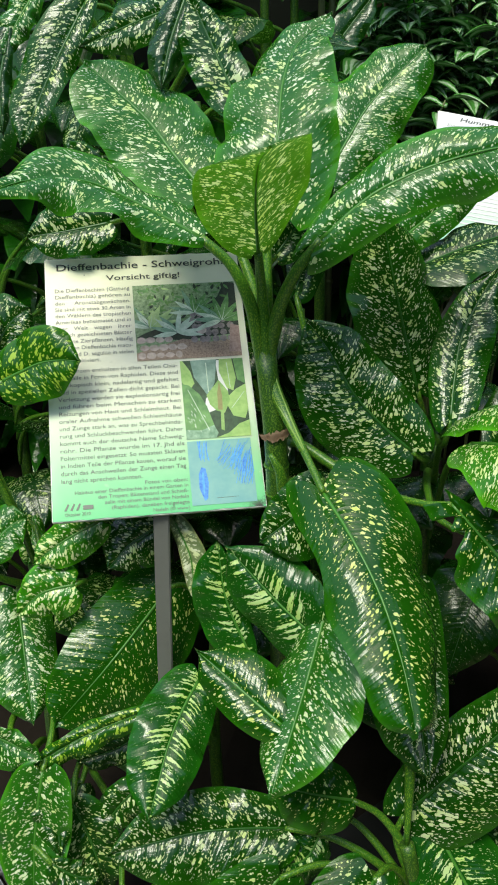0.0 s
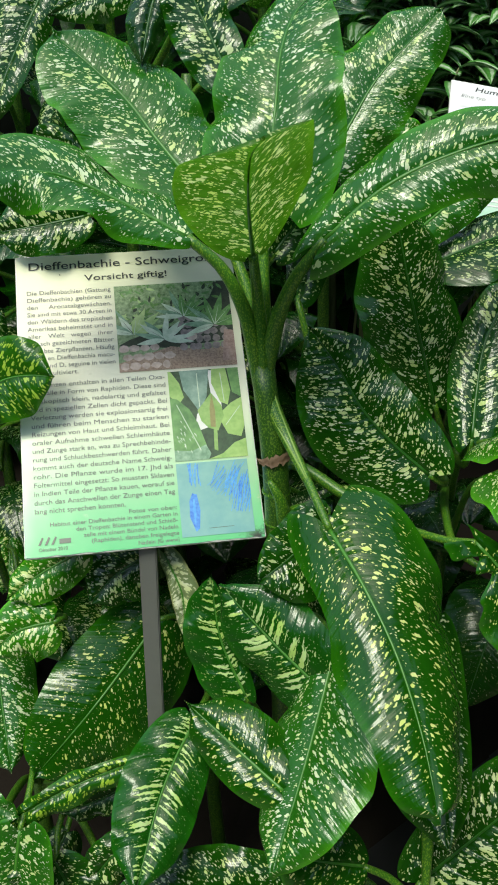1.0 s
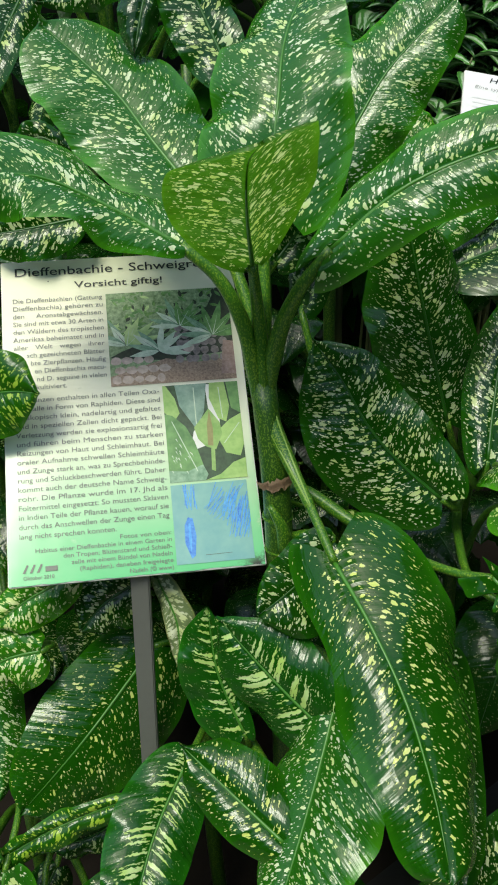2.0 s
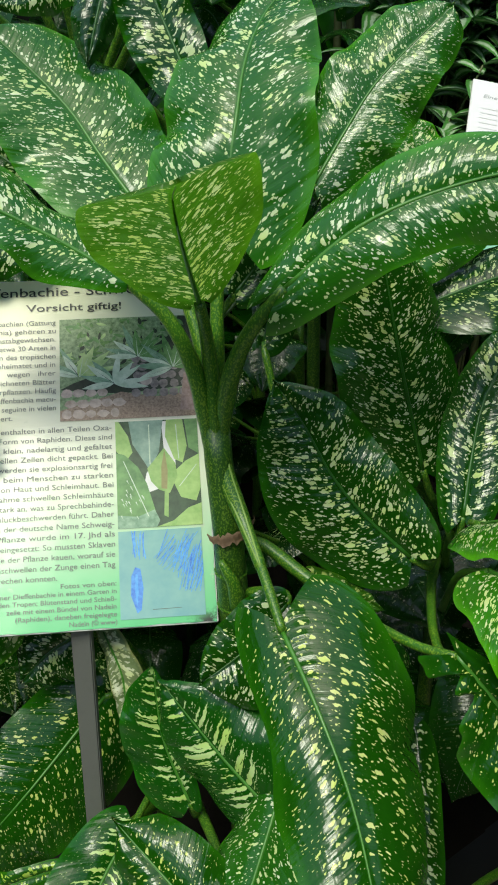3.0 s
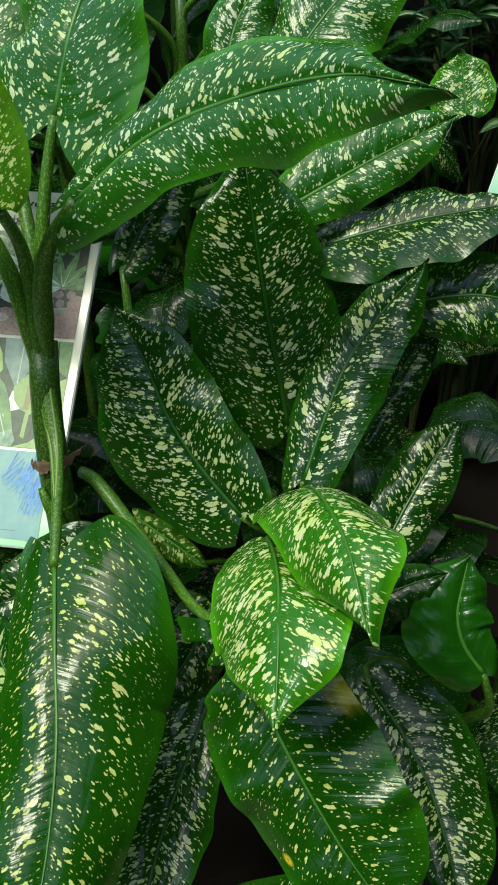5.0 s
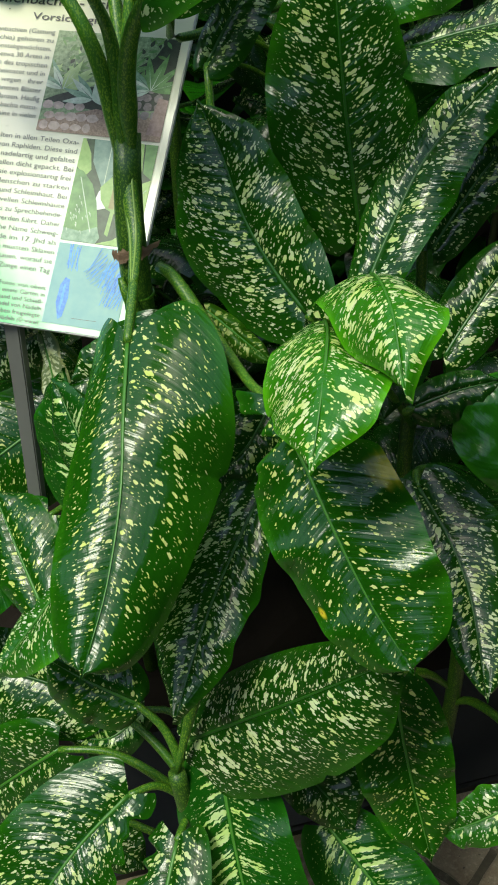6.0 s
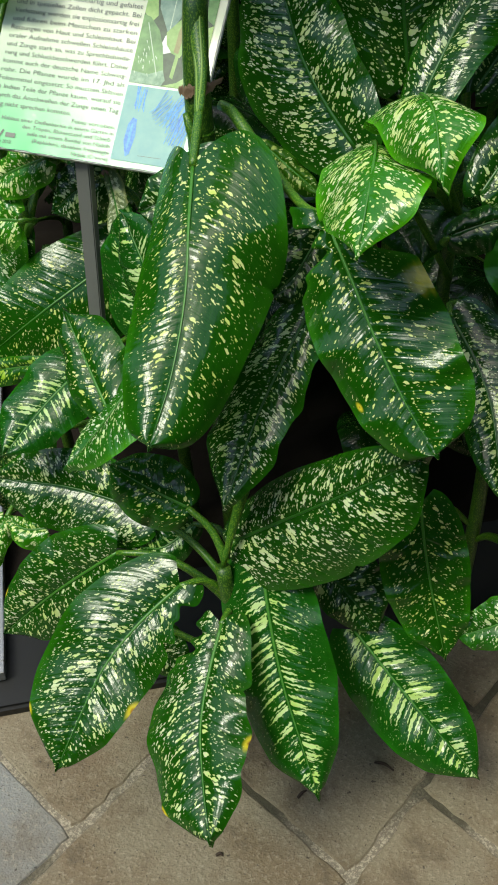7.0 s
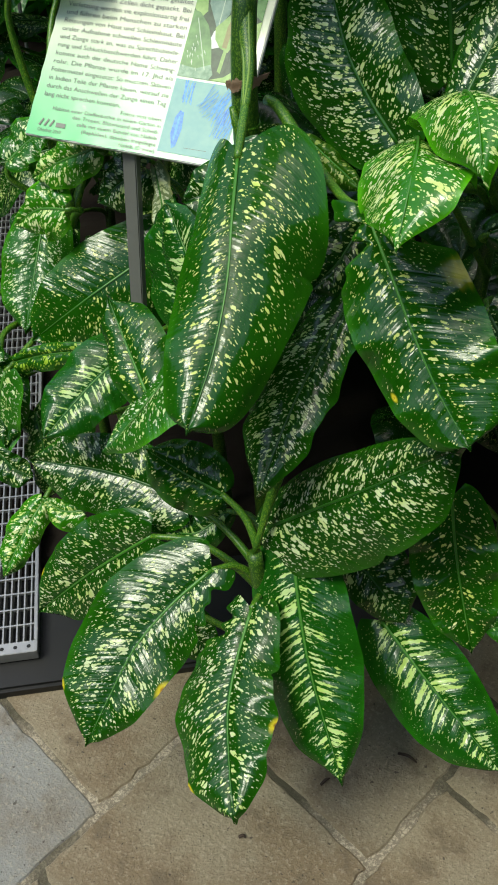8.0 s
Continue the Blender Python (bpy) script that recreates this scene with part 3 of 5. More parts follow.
def build_sign():
    sign = thing("information_sign", "printed plant information sheet, green at its foot, on a sloping board", "sign")
    sign.matrix_basis = SIGN_POSE
    part("board", box(-0.001, 0.298, -0.001, 0.421, -0.008, -0.0006, 0.001), BOARD, sign)
    bm = bmesh.new()
    bmesh.ops.create_grid(bm, x_segments=24, y_segments=34, size=0.5)
    rng = random.Random(9)
    for v in bm.verts:
        x, y = (v.co.x + 0.5) * 0.297, (v.co.y + 0.5) * 0.42
        ragged = rng.uniform(-0.0008, 0.0008) if abs(v.co.y) > 0.49 or abs(v.co.x) > 0.49 else 0
        v.co = Vector((x + ragged, y + ragged, 0.0))
    part("sheet", bm, PAPER, sign, "laminated sheet fading from cream to green")

    write(sign, "Dieffenbachie - Schweigrohr", 0.0155, 0.3985, 0.0122, 0.262, bold=0.0001, name="title")
    write(sign, "Vorsicht giftig!", 0.0915, 0.3785, 0.0094, 0.113, bold=0.0001, name="title")
    narrow = ["Die Dieffenbachien (Gattung", "Dieffenbachia) gehören zu", "den     Aronstabgewächsen.", "Sie sind mit etwa 30 Arten in", "den Wäldern des tropischen", "Amerikas beheimatet und in", "aller   Welt   wegen   ihrer", "sch gezeichneten Blätter", "bte Zierpflanzen. Häufig", "en Dieffenbachia macu-", "nd D. seguine in vielen", "kultiviert."]
    for k, words in enumerate(narrow):
        full = 0.1125
        share = {7: 0.86, 8: 0.82, 9: 0.78, 10: 0.76, 11: 0.33}.get(k, 1.0)
        x = 0.0128 + (full * (1 - share) if k != 11 else 0.026)
        write(sign, words, x, 0.3604 - k * 0.01085, 0.0064, full * share, INK_BODY)
    wide = ["anzen enthalten in allen Teilen Oxa-", "stalle in Form von Raphiden. Diese sind", "oskopisch klein, nadelartig und gefaltet", "und in speziellen Zellen dicht gepackt. Bei", "Verletzung werden sie explosionsartig frei", "und führen beim Menschen zu starken", "Reizungen von Haut und Schleimhaut. Bei", "oraler Aufnahme schwellen Schleimhäute", "und Zunge stark an, was zu Sprechbehinde-", "rung und Schluckbeschwerden führt. Daher", "kommt auch der deutsche Name Schweig-", "rohr. Die Pflanze wurde im 17. Jhd als", "Foltermittel eingesetzt: So mussten Sklaven", "in Indien Teile der Pflanze kauen, worauf sie", "durch das Anschwellen der Zunge einen Tag", "lang nicht sprechen konnten."]
    for k, words in enumerate(wide):
        full = 0.1755
        share = {0: 0.87, 1: 0.92, 2: 0.96, 15: 0.64}.get(k, 1.0)
        x = 0.013 + (full * (1 - share) if k < 3 else 0)
        write(sign, words, x, 0.2245 - k * 0.01135, 0.0064, full * share, INK_BODY)
    foot = [("Fotos von oben:", 0.060), ("Habitus einer Dieffenbachie in einem Garten in", 0.158), ("den Tropen; Blütenstand und Schieß-", 0.126), ("zelle mit einem Bündel von Nadeln", 0.117), ("(Raphiden), daneben freigelegte", 0.108), ("Nadeln (© www)", 0.051)]
    for k, (words, width) in enumerate(foot):
        write(sign, words, 0.1888 - width, 0.0452 - k * 0.0083, 0.0054, width, INK_BODY)
    patch("speck", blob(0.0587, 0.3895, 0.0009, 0.0009, rng, 9), INK, sign, 0.0009)
    # faded mark and date in the corner
    for k in range(3):
        patch("emblem", [(0.016 + k * 0.008, 0.014), (0.021 + k * 0.008, 0.024), (0.023 + k * 0.008, 0.023), (0.019 + k * 0.008, 0.014)], INK_SOFT, sign, 0.0009, "faded emblem of thin strokes")
    patch("emblem_bar", [(0.042, 0.0145), (0.056, 0.0145), (0.056, 0.0205), (0.042, 0.0205)], INK_SOFT, sign, 0.0009, "faded emblem block")
    write(sign, "Oktober 2010", 0.0165, 0.0062, 0.0046, 0.035, INK_SOFT)

    # picture of a garden bed: pale leafed plants over a dry stone wall
    rng = random.Random(4)
    mist = flat_colour("picture_hedge", (0.06, 0.14, 0.04), (0.40, 0.54, 0.30), 210)
    shade = flat_colour("picture_shade", (0.006, 0.012, 0.008), (0.035, 0.06, 0.03), 160)
    earth = flat_colour("picture_earth", (0.16, 0.10, 0.07), (0.52, 0.38, 0.28), 420)
    pale = flat_colour("picture_pale_leaf", (0.40, 0.56, 0.38), (0.78, 0.86, 0.72), 90)
    lime = flat_colour("picture_lime_leaf", (0.30, 0.50, 0.16), (0.62, 0.76, 0.36), 80)
    mid = flat_colour("picture_leaf", (0.04, 0.16, 0.03), (0.20, 0.42, 0.13), 100)
    cool = flat_colour("picture_cool_leaf", (0.08, 0.22, 0.12), (0.36, 0.56, 0.38), 100)
    stone = flat_colour("picture_stone", (0.36, 0.27, 0.22), (0.74, 0.62, 0.54), 90)
    rock = flat_colour("picture_dark_stone", (0.13, 0.11, 0.11), (0.40, 0.34, 0.32), 160)
    trunk = flat_colour("picture_trunk", (0.22, 0.13, 0.11), (0.48, 0.34, 0.30), 200)
    x0, x1, y0, y1 = 0.1305, 0.2875, 0.2375, 0.3665
    w, h = x1 - x0, y1 - y0

    def q(points):
        """A shape in shares of the picture, cut at its rim."""
        shape = list(points)
        for axis, limit, sign_of in ((0, 0.0, 1), (0, 1.0, -1), (1, 0.0, 1), (1, 1.0, -1)):
            kept = []
            for a, b in zip(shape, shape[1:] + shape[:1]):
                da, db = sign_of * (a[axis] - limit), sign_of * (b[axis] - limit)
                if da >= 0:
                    kept.append(a)
                if da * db < 0:
                    f = da / (da - db)
                    kept.append((a[0] + f * (b[0] - a[0]), a[1] + f * (b[1] - a[1])))
            shape = kept
        return [(x0 + a * w, y0 + b * h) for a, b in shape]

    garden = patch("garden_picture", q([(0, 0), (1, 0), (1, 1), (0, 1)]), mist, sign, 0.0007, "printed picture of a garden bed with leafy plants")
    patch("picture_shade", q([(0.44, 0.24), (1, 0.30), (1, 0.98), (0.90, 1.0), (0.82, 0.80), (0.66, 0.66), (0.50, 0.50), (0.28, 0.44), (0.10, 0.36), (0, 0.30)]), shade, garden, 0.00074)
    patch("picture_ground", q([(0, 0), (1, 0), (1, 0.24), (0.7, 0.20), (0.45, 0.26), (0, 0.10)]), earth, garden, 0.00076)
    bush = flat_colour("picture_bush", (0.03, 0.12, 0.02), (0.20, 0.40, 0.10), 260)
    for k in range(120):
        a, b = rng.uniform(0.0, 0.95), rng.uniform(0.55, 1.0)
        tone = (bush, lime, mid, bush, shade)[rng.randrange(5)] if a < 0.6 else (bush, shade, mid, shade)[rng.randrange(4)]
        patch("picture_bush_leaf", q(leaf_shape(a, b, rng.uniform(0.05, 0.10), rng.uniform(0.018, 0.035), rng.uniform(0, 360), 5)), tone, garden, 0.000745 + 0.0000001 * k)
    for k in range(26):
        patch("picture_rock", q(blob(0.56 + 0.072 * (k % 6) + rng.uniform(-0.02, 0.02), 0.24 + 0.085 * (k // 6), 0.036, 0.042, rng)), rock, garden, 0.00078 + 0.000002 * k)
    for k in range(14):
        row = k // 5
        patch("picture_stone", q(blob(0.05 + 0.088 * (k % 5) + 0.03 * (row % 2), 0.06 + 0.10 * row, rng.uniform(0.034, 0.052), rng.uniform(0.034, 0.048), rng)), stone, garden, 0.00084 + 0.000003 * k)
    patch("picture_stone", q(blob(0.64, 0.36, 0.045, 0.055, rng)), stone, garden, 0.00089)
    patch("picture_trunk", q([(0.88, 0.06), (1, 0.05), (1, 0.40), (0.92, 0.42), (0.90, 0.24)]), trunk, garden, 0.00089)
    fans = ((0.58, 0.60, 0.30, mid, 9, 0, 180), (0.84, 0.48, 0.34, mid, 9, 0, 200), (0.14, 0.42, 0.30, lime, 9, 10, 165), (0.40, 0.34, 0.30, pale, 9, -14, 194))
    level = 0.0009
    for cx, cy, size, colour_of, count, a0, a1 in fans:
        for k in range(count):
            turn = a0 + (a1 - a0) * ((k * 5) % count) / (count - 1) + rng.uniform(-9, 9)
            level += 0.000008
            patch("picture_leaf", q(leaf_shape(cx, cy, size * rng.uniform(0.8, 1.15), size * rng.uniform(0.17, 0.23), turn)), (colour_of, cool, colour_of, pale)[k % 4], garden, level)
            level += 0.000004
            tip = (cx + size * 0.7 * math.cos(radians(turn)), cy + size * 0.7 * math.sin(radians(turn)))
            patch("picture_vein", q([(cx, cy), (cx + 0.008, cy), tip]), shade if k % 2 else pale, garden, level)

    # picture of a flower among leaves
    x0, x1, y0, y1 = 0.193, 0.2872, 0.1075, 0.2335
    w, h = x1 - x0, y1 - y0
    big = flat_colour("picture_big_leaf", (0.05, 0.17, 0.045), (0.22, 0.46, 0.14), 40)
    fresh = flat_colour("picture_fresh_leaf", (0.22, 0.44, 0.10), (0.46, 0.66, 0.22), 60)
    grey = flat_colour("picture_grey_leaf", (0.10, 0.22, 0.17), (0.34, 0.50, 0.40), 50)
    deep = flat_colour("picture_deep_green", (0.008, 0.03, 0.012), (0.05, 0.12, 0.05), 70)
    bract = flat_colour("picture_bract", (0.16, 0.36, 0.07), (0.40, 0.58, 0.20), 50)
    brown = flat_colour("picture_bract_fold", (0.22, 0.20, 0.07), (0.36, 0.34, 0.13), 90)
    white = flat_colour("picture_white", (0.76, 0.78, 0.74), (0.86, 0.87, 0.83), 30)
    flower = patch("flower_picture", q([(0, 0), (1, 0), (1, 1), (0, 1)]), deep, sign, 0.0007, "printed picture of a pointed green bract among leaves")
    shapes = (
        ("picture_gap", [(0.30, 0.30), (0.72, 0.40), (0.70, 0.98), (0.56, 0.99), (0.58, 0.70), (0.36, 0.50)], white),
        ("picture_leaf", [(0.16, 1.0), (0.20, 0.78), (0.34, 0.60), (0.40, 0.52), (0.52, 0.70), (0.58, 1.0)], grey),
        ("picture_leaf", [(0.0, 1.0), (0.0, 0.72), (0.12, 0.62), (0.20, 0.70), (0.15, 0.86), (0.04, 1.0)], fresh),
        ("picture_leaf", [(0.62, 1.0), (0.60, 0.84), (0.70, 0.62), (0.80, 0.58), (0.86, 0.74), (0.82, 1.0)], fresh),
        ("picture_leaf", [(0.84, 1.0), (0.88, 0.72), (1.0, 0.66), (1.0, 1.0)], big),
    )
    nearer = (
        ("picture_leaf", [(0.68, 0.40), (0.76, 0.26), (0.94, 0.22), (1.0, 0.34), (1.0, 0.66), (0.84, 0.60), (0.72, 0.52)], fresh),
        ("picture_leaf", [(0.0, 0.70), (0.10, 0.68), (0.26, 0.56), (0.36, 0.40), (0.46, 0.12), (0.34, 0.04), (0.0, 0.10)], big),
        ("picture_leaf", [(0.0, 0.0), (0.0, 0.12), (0.24, 0.10), (0.44, 0.16), (0.50, 0.06), (0.46, 0.0)], cool),
        ("picture_leaf", [(0.46, 0.0), (0.66, 0.05), (0.84, 0.16), (1.0, 0.20), (1.0, 0.0)], fresh),
    )
    middle = (
        ("picture_stalk", [(0.53, 0.06), (0.66, 0.06), (0.67, 0.34), (0.55, 0.36)], deep),
        ("picture_stalk", [(0.55, 0.10), (0.60, 0.08), (0.62, 0.36), (0.57, 0.36)], bract),
        ("picture_bract", [(0.50, 0.34), (0.63, 0.30), (0.73, 0.46), (0.71, 0.58), (0.58, 0.73), (0.46, 0.62), (0.37, 0.54), (0.41, 0.42)], bract),
        ("picture_bract_fold", [(0.53, 0.35), (0.60, 0.34), (0.615, 0.52), (0.585, 0.71), (0.54, 0.56)], brown),
    )
    for k, (name, outline, material) in enumerate(shapes + nearer + middle):
        patch(name, q(outline), material, flower, 0.00074 + 0.00002 * k)
    for k in range(26):
        a, b = rng.uniform(0.03, 0.36), rng.uniform(0.08, 0.56)
        if a + b * 0.5 < 0.46 or b < 0.2:
            patch("picture_fleck", q([(a, b), (a + 0.014, b + 0.004), (a + 0.03, b - 0.035)]), pale, flower, 0.00102)
    for a0, b0, a1, b1 in ((0.08, 0.62, 0.36, 0.10), (0.40, 0.96, 0.40, 0.58), (0.73, 0.95, 0.75, 0.62), (0.74, 0.36, 0.96, 0.56)):
        patch("picture_vein", q([(a0, b0), (a0 + 0.012, b0), (a1 + 0.012, b1), (a1, b1)]), pale, flower, 0.00103)

    # micrograph of blue needles
    y0, y1 = 0.0075, 0.1042
    x1 = 0.2850
    ground_blue = flat_colour("picture_teal", (0.14, 0.38, 0.40), (0.24, 0.50, 0.44), 25)
    blue = flat_colour("picture_blue", (0.02, 0.13, 0.62), (0.10, 0.40, 0.85), 200)
    light_blue = flat_colour("picture_light_blue", (0.04, 0.30, 0.78), (0.14, 0.50, 0.88), 200)
    micro = patch("micrograph", [(x0, y0), (x1, y0), (x1, y1), (x0, y1)], ground_blue, sign, 0.0007, "printed micrograph of blue crystal needles")
    w, h = x1 - x0, y1 - y0
    patch("picture_capsule", q([(0.20, 0.06), (0.25, 0.10), (0.28, 0.34), (0.25, 0.56), (0.19, 0.58), (0.14, 0.48), (0.13, 0.26)]), blue, micro, 0.0009)
    patch("picture_capsule_core", q([(0.20, 0.14), (0.22, 0.30), (0.215, 0.50), (0.19, 0.50), (0.18, 0.30)]), light_blue, micro, 0.00094)
    for k in range(84):
        if k < 14:
            a, b, ln, th = rng.uniform(0.14, 0.34), rng.uniform(0.66, 0.74), rng.uniform(0.24, 0.3), rng.uniform(82, 100)
        elif k < 52:
            a, b, ln, th = rng.uniform(0.68, 0.95), rng.uniform(0.26, 0.6), rng.uniform(0.3, 0.42), rng.uniform(60, 82)
        else:
            a, b, ln, th = rng.uniform(0.38, 0.75), rng.uniform(0.5, 0.72), rng.uniform(0.25, 0.36), rng.uniform(38, 72)
        dx, dy = ln * math.cos(radians(th)), ln * math.sin(radians(th))
        patch("picture_needle", q([(a, b), (a + 0.009, b), (a + dx + 0.009, b + dy), (a + dx, b + dy)]), light_blue if k % 3 else blue, micro, 0.0009 + 0.000004 * k)
    patch("scale_bar", q([(0.38, 0.09), (0.72, 0.095), (0.72, 0.10), (0.38, 0.096)]), INK_SOFT, micro, 0.0010)
    return sign


def build_stake():
    stake = thing("sign_stake", "square grey metal stake that carries the sloping sign", "stake")
    bm = box(-0.0112, 0.0112, -0.006, 0.006, 0.0, 0.782, 0.0015)
    bm.transform(Matrix.Translation((0.187, 1.3476, 0.0)) @ Matrix.Rotation(radians(4), 4, "Z"))
    for v in bm.verts:
        v.co.x += v.co.z * 0.008
        v.co.y += v.co.z * 0.061
    part("post", bm, STAKE, stake)
    bm = box(-0.045, 0.045, 0.02, 0.16, -0.020, -0.0085, 0.002)
    bm.transform(SIGN_POSE @ Matrix.Translation((0.145, 0.0, 0.0)))
    part("bracket", bm, STAKE, stake)
    return stake


def build_rod(x, y):
    rod = thing("plant_stake", "thin pale metal stake standing among the leaves", "stake", "thin stakes behind the sign")
    part("shaft", tube([(x, y, 0.0), (x + 0.004, y, 0.45), (x + 0.006, y, 0.9)], (0.0045, 0.0045, 0.0045), 8, 10), STEEL, rod)
    part("cap", tube([(x + 0.006, y, 0.9), (x + 0.006, y, 0.906), (x + 0.006, y, 0.912)], (0.0056, 0.0058, 0.0036), 8, 4), PLASTIC, rod)


build_rod(-0.757, 2.1)
build_rod(-0.885, 2.1)
build_pavement()
build_edging()
build_bed()
build_grate()
build_sign()
build_stake()


# ---------------------------------------------------------------- plants
main_plant = thing("dieffenbachia", "tall dumb cane with a green stem and spreading cream-speckled leaves", "plant", "dumb cane plants in the bed")
part("stem", tube([(0.372, 1.47, 0), (0.366, 1.44, 0.5), (0.357, 1.43, 0.78), (0.35, 1.43, 0.9), (0.34, 1.445, 0.96), (0.333, 1.462, 1.01)], (0.018, 0.0185, 0.018, 0.0175, 0.0168, 0.014), 14, 24), STEM, main_plant)
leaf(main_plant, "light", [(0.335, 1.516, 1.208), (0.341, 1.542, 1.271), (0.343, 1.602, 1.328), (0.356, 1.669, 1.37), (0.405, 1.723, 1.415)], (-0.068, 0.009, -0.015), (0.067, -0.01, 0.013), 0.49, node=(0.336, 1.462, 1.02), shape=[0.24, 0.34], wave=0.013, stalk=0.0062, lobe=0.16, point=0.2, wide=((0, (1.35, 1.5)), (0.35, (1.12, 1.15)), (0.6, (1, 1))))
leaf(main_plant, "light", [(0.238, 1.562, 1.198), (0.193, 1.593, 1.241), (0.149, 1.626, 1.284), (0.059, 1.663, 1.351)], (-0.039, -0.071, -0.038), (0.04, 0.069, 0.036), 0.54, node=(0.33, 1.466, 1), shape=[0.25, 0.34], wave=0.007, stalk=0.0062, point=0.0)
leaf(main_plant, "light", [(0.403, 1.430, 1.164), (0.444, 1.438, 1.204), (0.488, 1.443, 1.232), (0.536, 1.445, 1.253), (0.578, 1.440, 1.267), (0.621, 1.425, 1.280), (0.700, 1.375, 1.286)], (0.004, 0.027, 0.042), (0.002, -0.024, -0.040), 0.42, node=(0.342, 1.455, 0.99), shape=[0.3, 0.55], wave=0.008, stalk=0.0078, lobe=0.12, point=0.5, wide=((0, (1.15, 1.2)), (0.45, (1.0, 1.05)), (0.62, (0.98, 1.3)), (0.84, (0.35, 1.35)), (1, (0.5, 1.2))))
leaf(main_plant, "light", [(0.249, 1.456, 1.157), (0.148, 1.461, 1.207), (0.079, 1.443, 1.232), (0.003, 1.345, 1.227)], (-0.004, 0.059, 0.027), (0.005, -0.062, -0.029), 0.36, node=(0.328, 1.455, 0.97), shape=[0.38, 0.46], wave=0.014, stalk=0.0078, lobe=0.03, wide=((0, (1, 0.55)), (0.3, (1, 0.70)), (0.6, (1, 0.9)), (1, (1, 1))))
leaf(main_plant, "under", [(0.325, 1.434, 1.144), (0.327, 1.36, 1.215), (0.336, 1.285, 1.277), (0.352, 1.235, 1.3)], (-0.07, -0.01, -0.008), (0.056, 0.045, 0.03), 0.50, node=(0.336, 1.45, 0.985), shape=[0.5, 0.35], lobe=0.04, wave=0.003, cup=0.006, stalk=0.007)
leaf(main_plant, "sparse", [(0.418, 1.318, 0.870), (0.464, 1.238, 0.836), (0.498, 1.176, 0.792), (0.517, 1.121, 0.753), (0.53, 1.062, 0.715)], (-0.035, -0.046, -0.007), (0.057, 0.078, 0.014), 0.55, shape=[0.20, 0.29], lobe=0.14, curl=-0.004, point=0.0, roll=(24, 20), tilt=((0, (32, -24)), (0.22, (26, -12)), (0.5, (20, 2)), (0.8, (8, 4))), wide=((0, (1.1, 1.2)), (0.25, (1.0, 1.15)), (0.65, (1.2, 0.95)), (1, (1.25, 1.0))), bites=[[1, 0.42, 0.06, 0.012]], stalk=0.005, wave=0.007, pleats=0.0010)
leaf(main_plant, "worn", [(0.579, 1.311, 0.865), (0.627, 1.285, 0.822), (0.672, 1.259, 0.78), (0.715, 1.237, 0.742), (0.772, 1.214, 0.701)], (-0.059, -0.02, -0.015), (0.073, 0.024, 0.018), 0.49, shape=[0.2, 0.27], bites=[[-1, 0.12, 0.75, 0.09]], stalk=0.0048, wave=0.008, pleats=0.0009, point=0.0, wide=((0, (1, 0.18)), (0.15, (1, 0.34)), (0.30, (1, 0.96)), (0.6, (1, 1.02)), (0.85, (1, 1.18)), (1, (1, 1.2))))
leaf(main_plant, "speckled", [(0.417, 1.389, 0.841), (0.378, 1.348, 0.809), (0.337, 1.317, 0.789)], (-0.023, 0.013, 0.027), (0.037, -0.022, -0.045), 0.56, node=(0.358, 1.43, 0.8))
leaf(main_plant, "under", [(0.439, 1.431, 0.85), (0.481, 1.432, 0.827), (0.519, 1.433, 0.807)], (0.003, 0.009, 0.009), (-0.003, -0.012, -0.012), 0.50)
low_plant = thing("dieffenbachia", "low bushy dumb cane with glossy dark cream-speckled leaves over the paving", "plant", "dumb cane plants in the bed")
part("stem", tube([(0.6, 1.24, 0), (0.585, 1.2, 0.2), (0.565, 1.155, 0.36), (0.548, 1.16, 0.43)], (0.012, 0.011, 0.01), 14, 24), STEM, low_plant)
leaf(low_plant, "speckled", [(0.546, 1.195, 0.445), (0.657, 1.233, 0.554), (0.749, 1.266, 0.648)], (-0.037, 0.029, 0.025), (0.059, -0.046, -0.041), 0.53, node=(0.569, 1.165, 0.325), bites=[[1, 0.5, 0.05, 0.03]])
leaf(low_plant, "aged", [(0.505, 1.124, 0.401), (0.466, 1.024, 0.343), (0.466, 0.891, 0.252)], (-0.085, -0.005, 0.016), (0.062, 0.003, -0.012), 0.50, node=(0.575, 1.177, 0.281), bites=[[1, 0.11, 0.5, 0.06], [1, 0.22, 0.25, 0.02]], shape=[0.3, 0.42], wave=0.008)
leaf(low_plant, "aged", [(0.576, 1.112, 0.385), (0.614, 1.006, 0.353), (0.698, 0.894, 0.333)], (-0.056, -0.044, -0.037), (0.042, 0.034, 0.028), 0.39, node=(0.577, 1.182, 0.265), shape=[0.28, 0.42], wave=0.008, bites=[[-1, 0.12, 0.5, 0.1], [1, 0.3, 0.08, 0.02]])
leaf(low_plant, "striped", [(0.59, 1.186, 0.432), (0.658, 1.116, 0.347), (0.766, 1.036, 0.247)], (-0.054, -0.033, -0.028), (0.055, 0.031, 0.026), 0.47, node=(0.571, 1.168, 0.312), shape=[0.3, 0.52])
leaf(low_plant, "speckled", [(0.385, 1.22, 0.372), (0.27, 1.199, 0.378), (0.139, 1.157, 0.366)], (-0.015, 0.038, 0.042), (0.021, -0.046, -0.051), 0.44, node=(0.579, 1.185, 0.252))
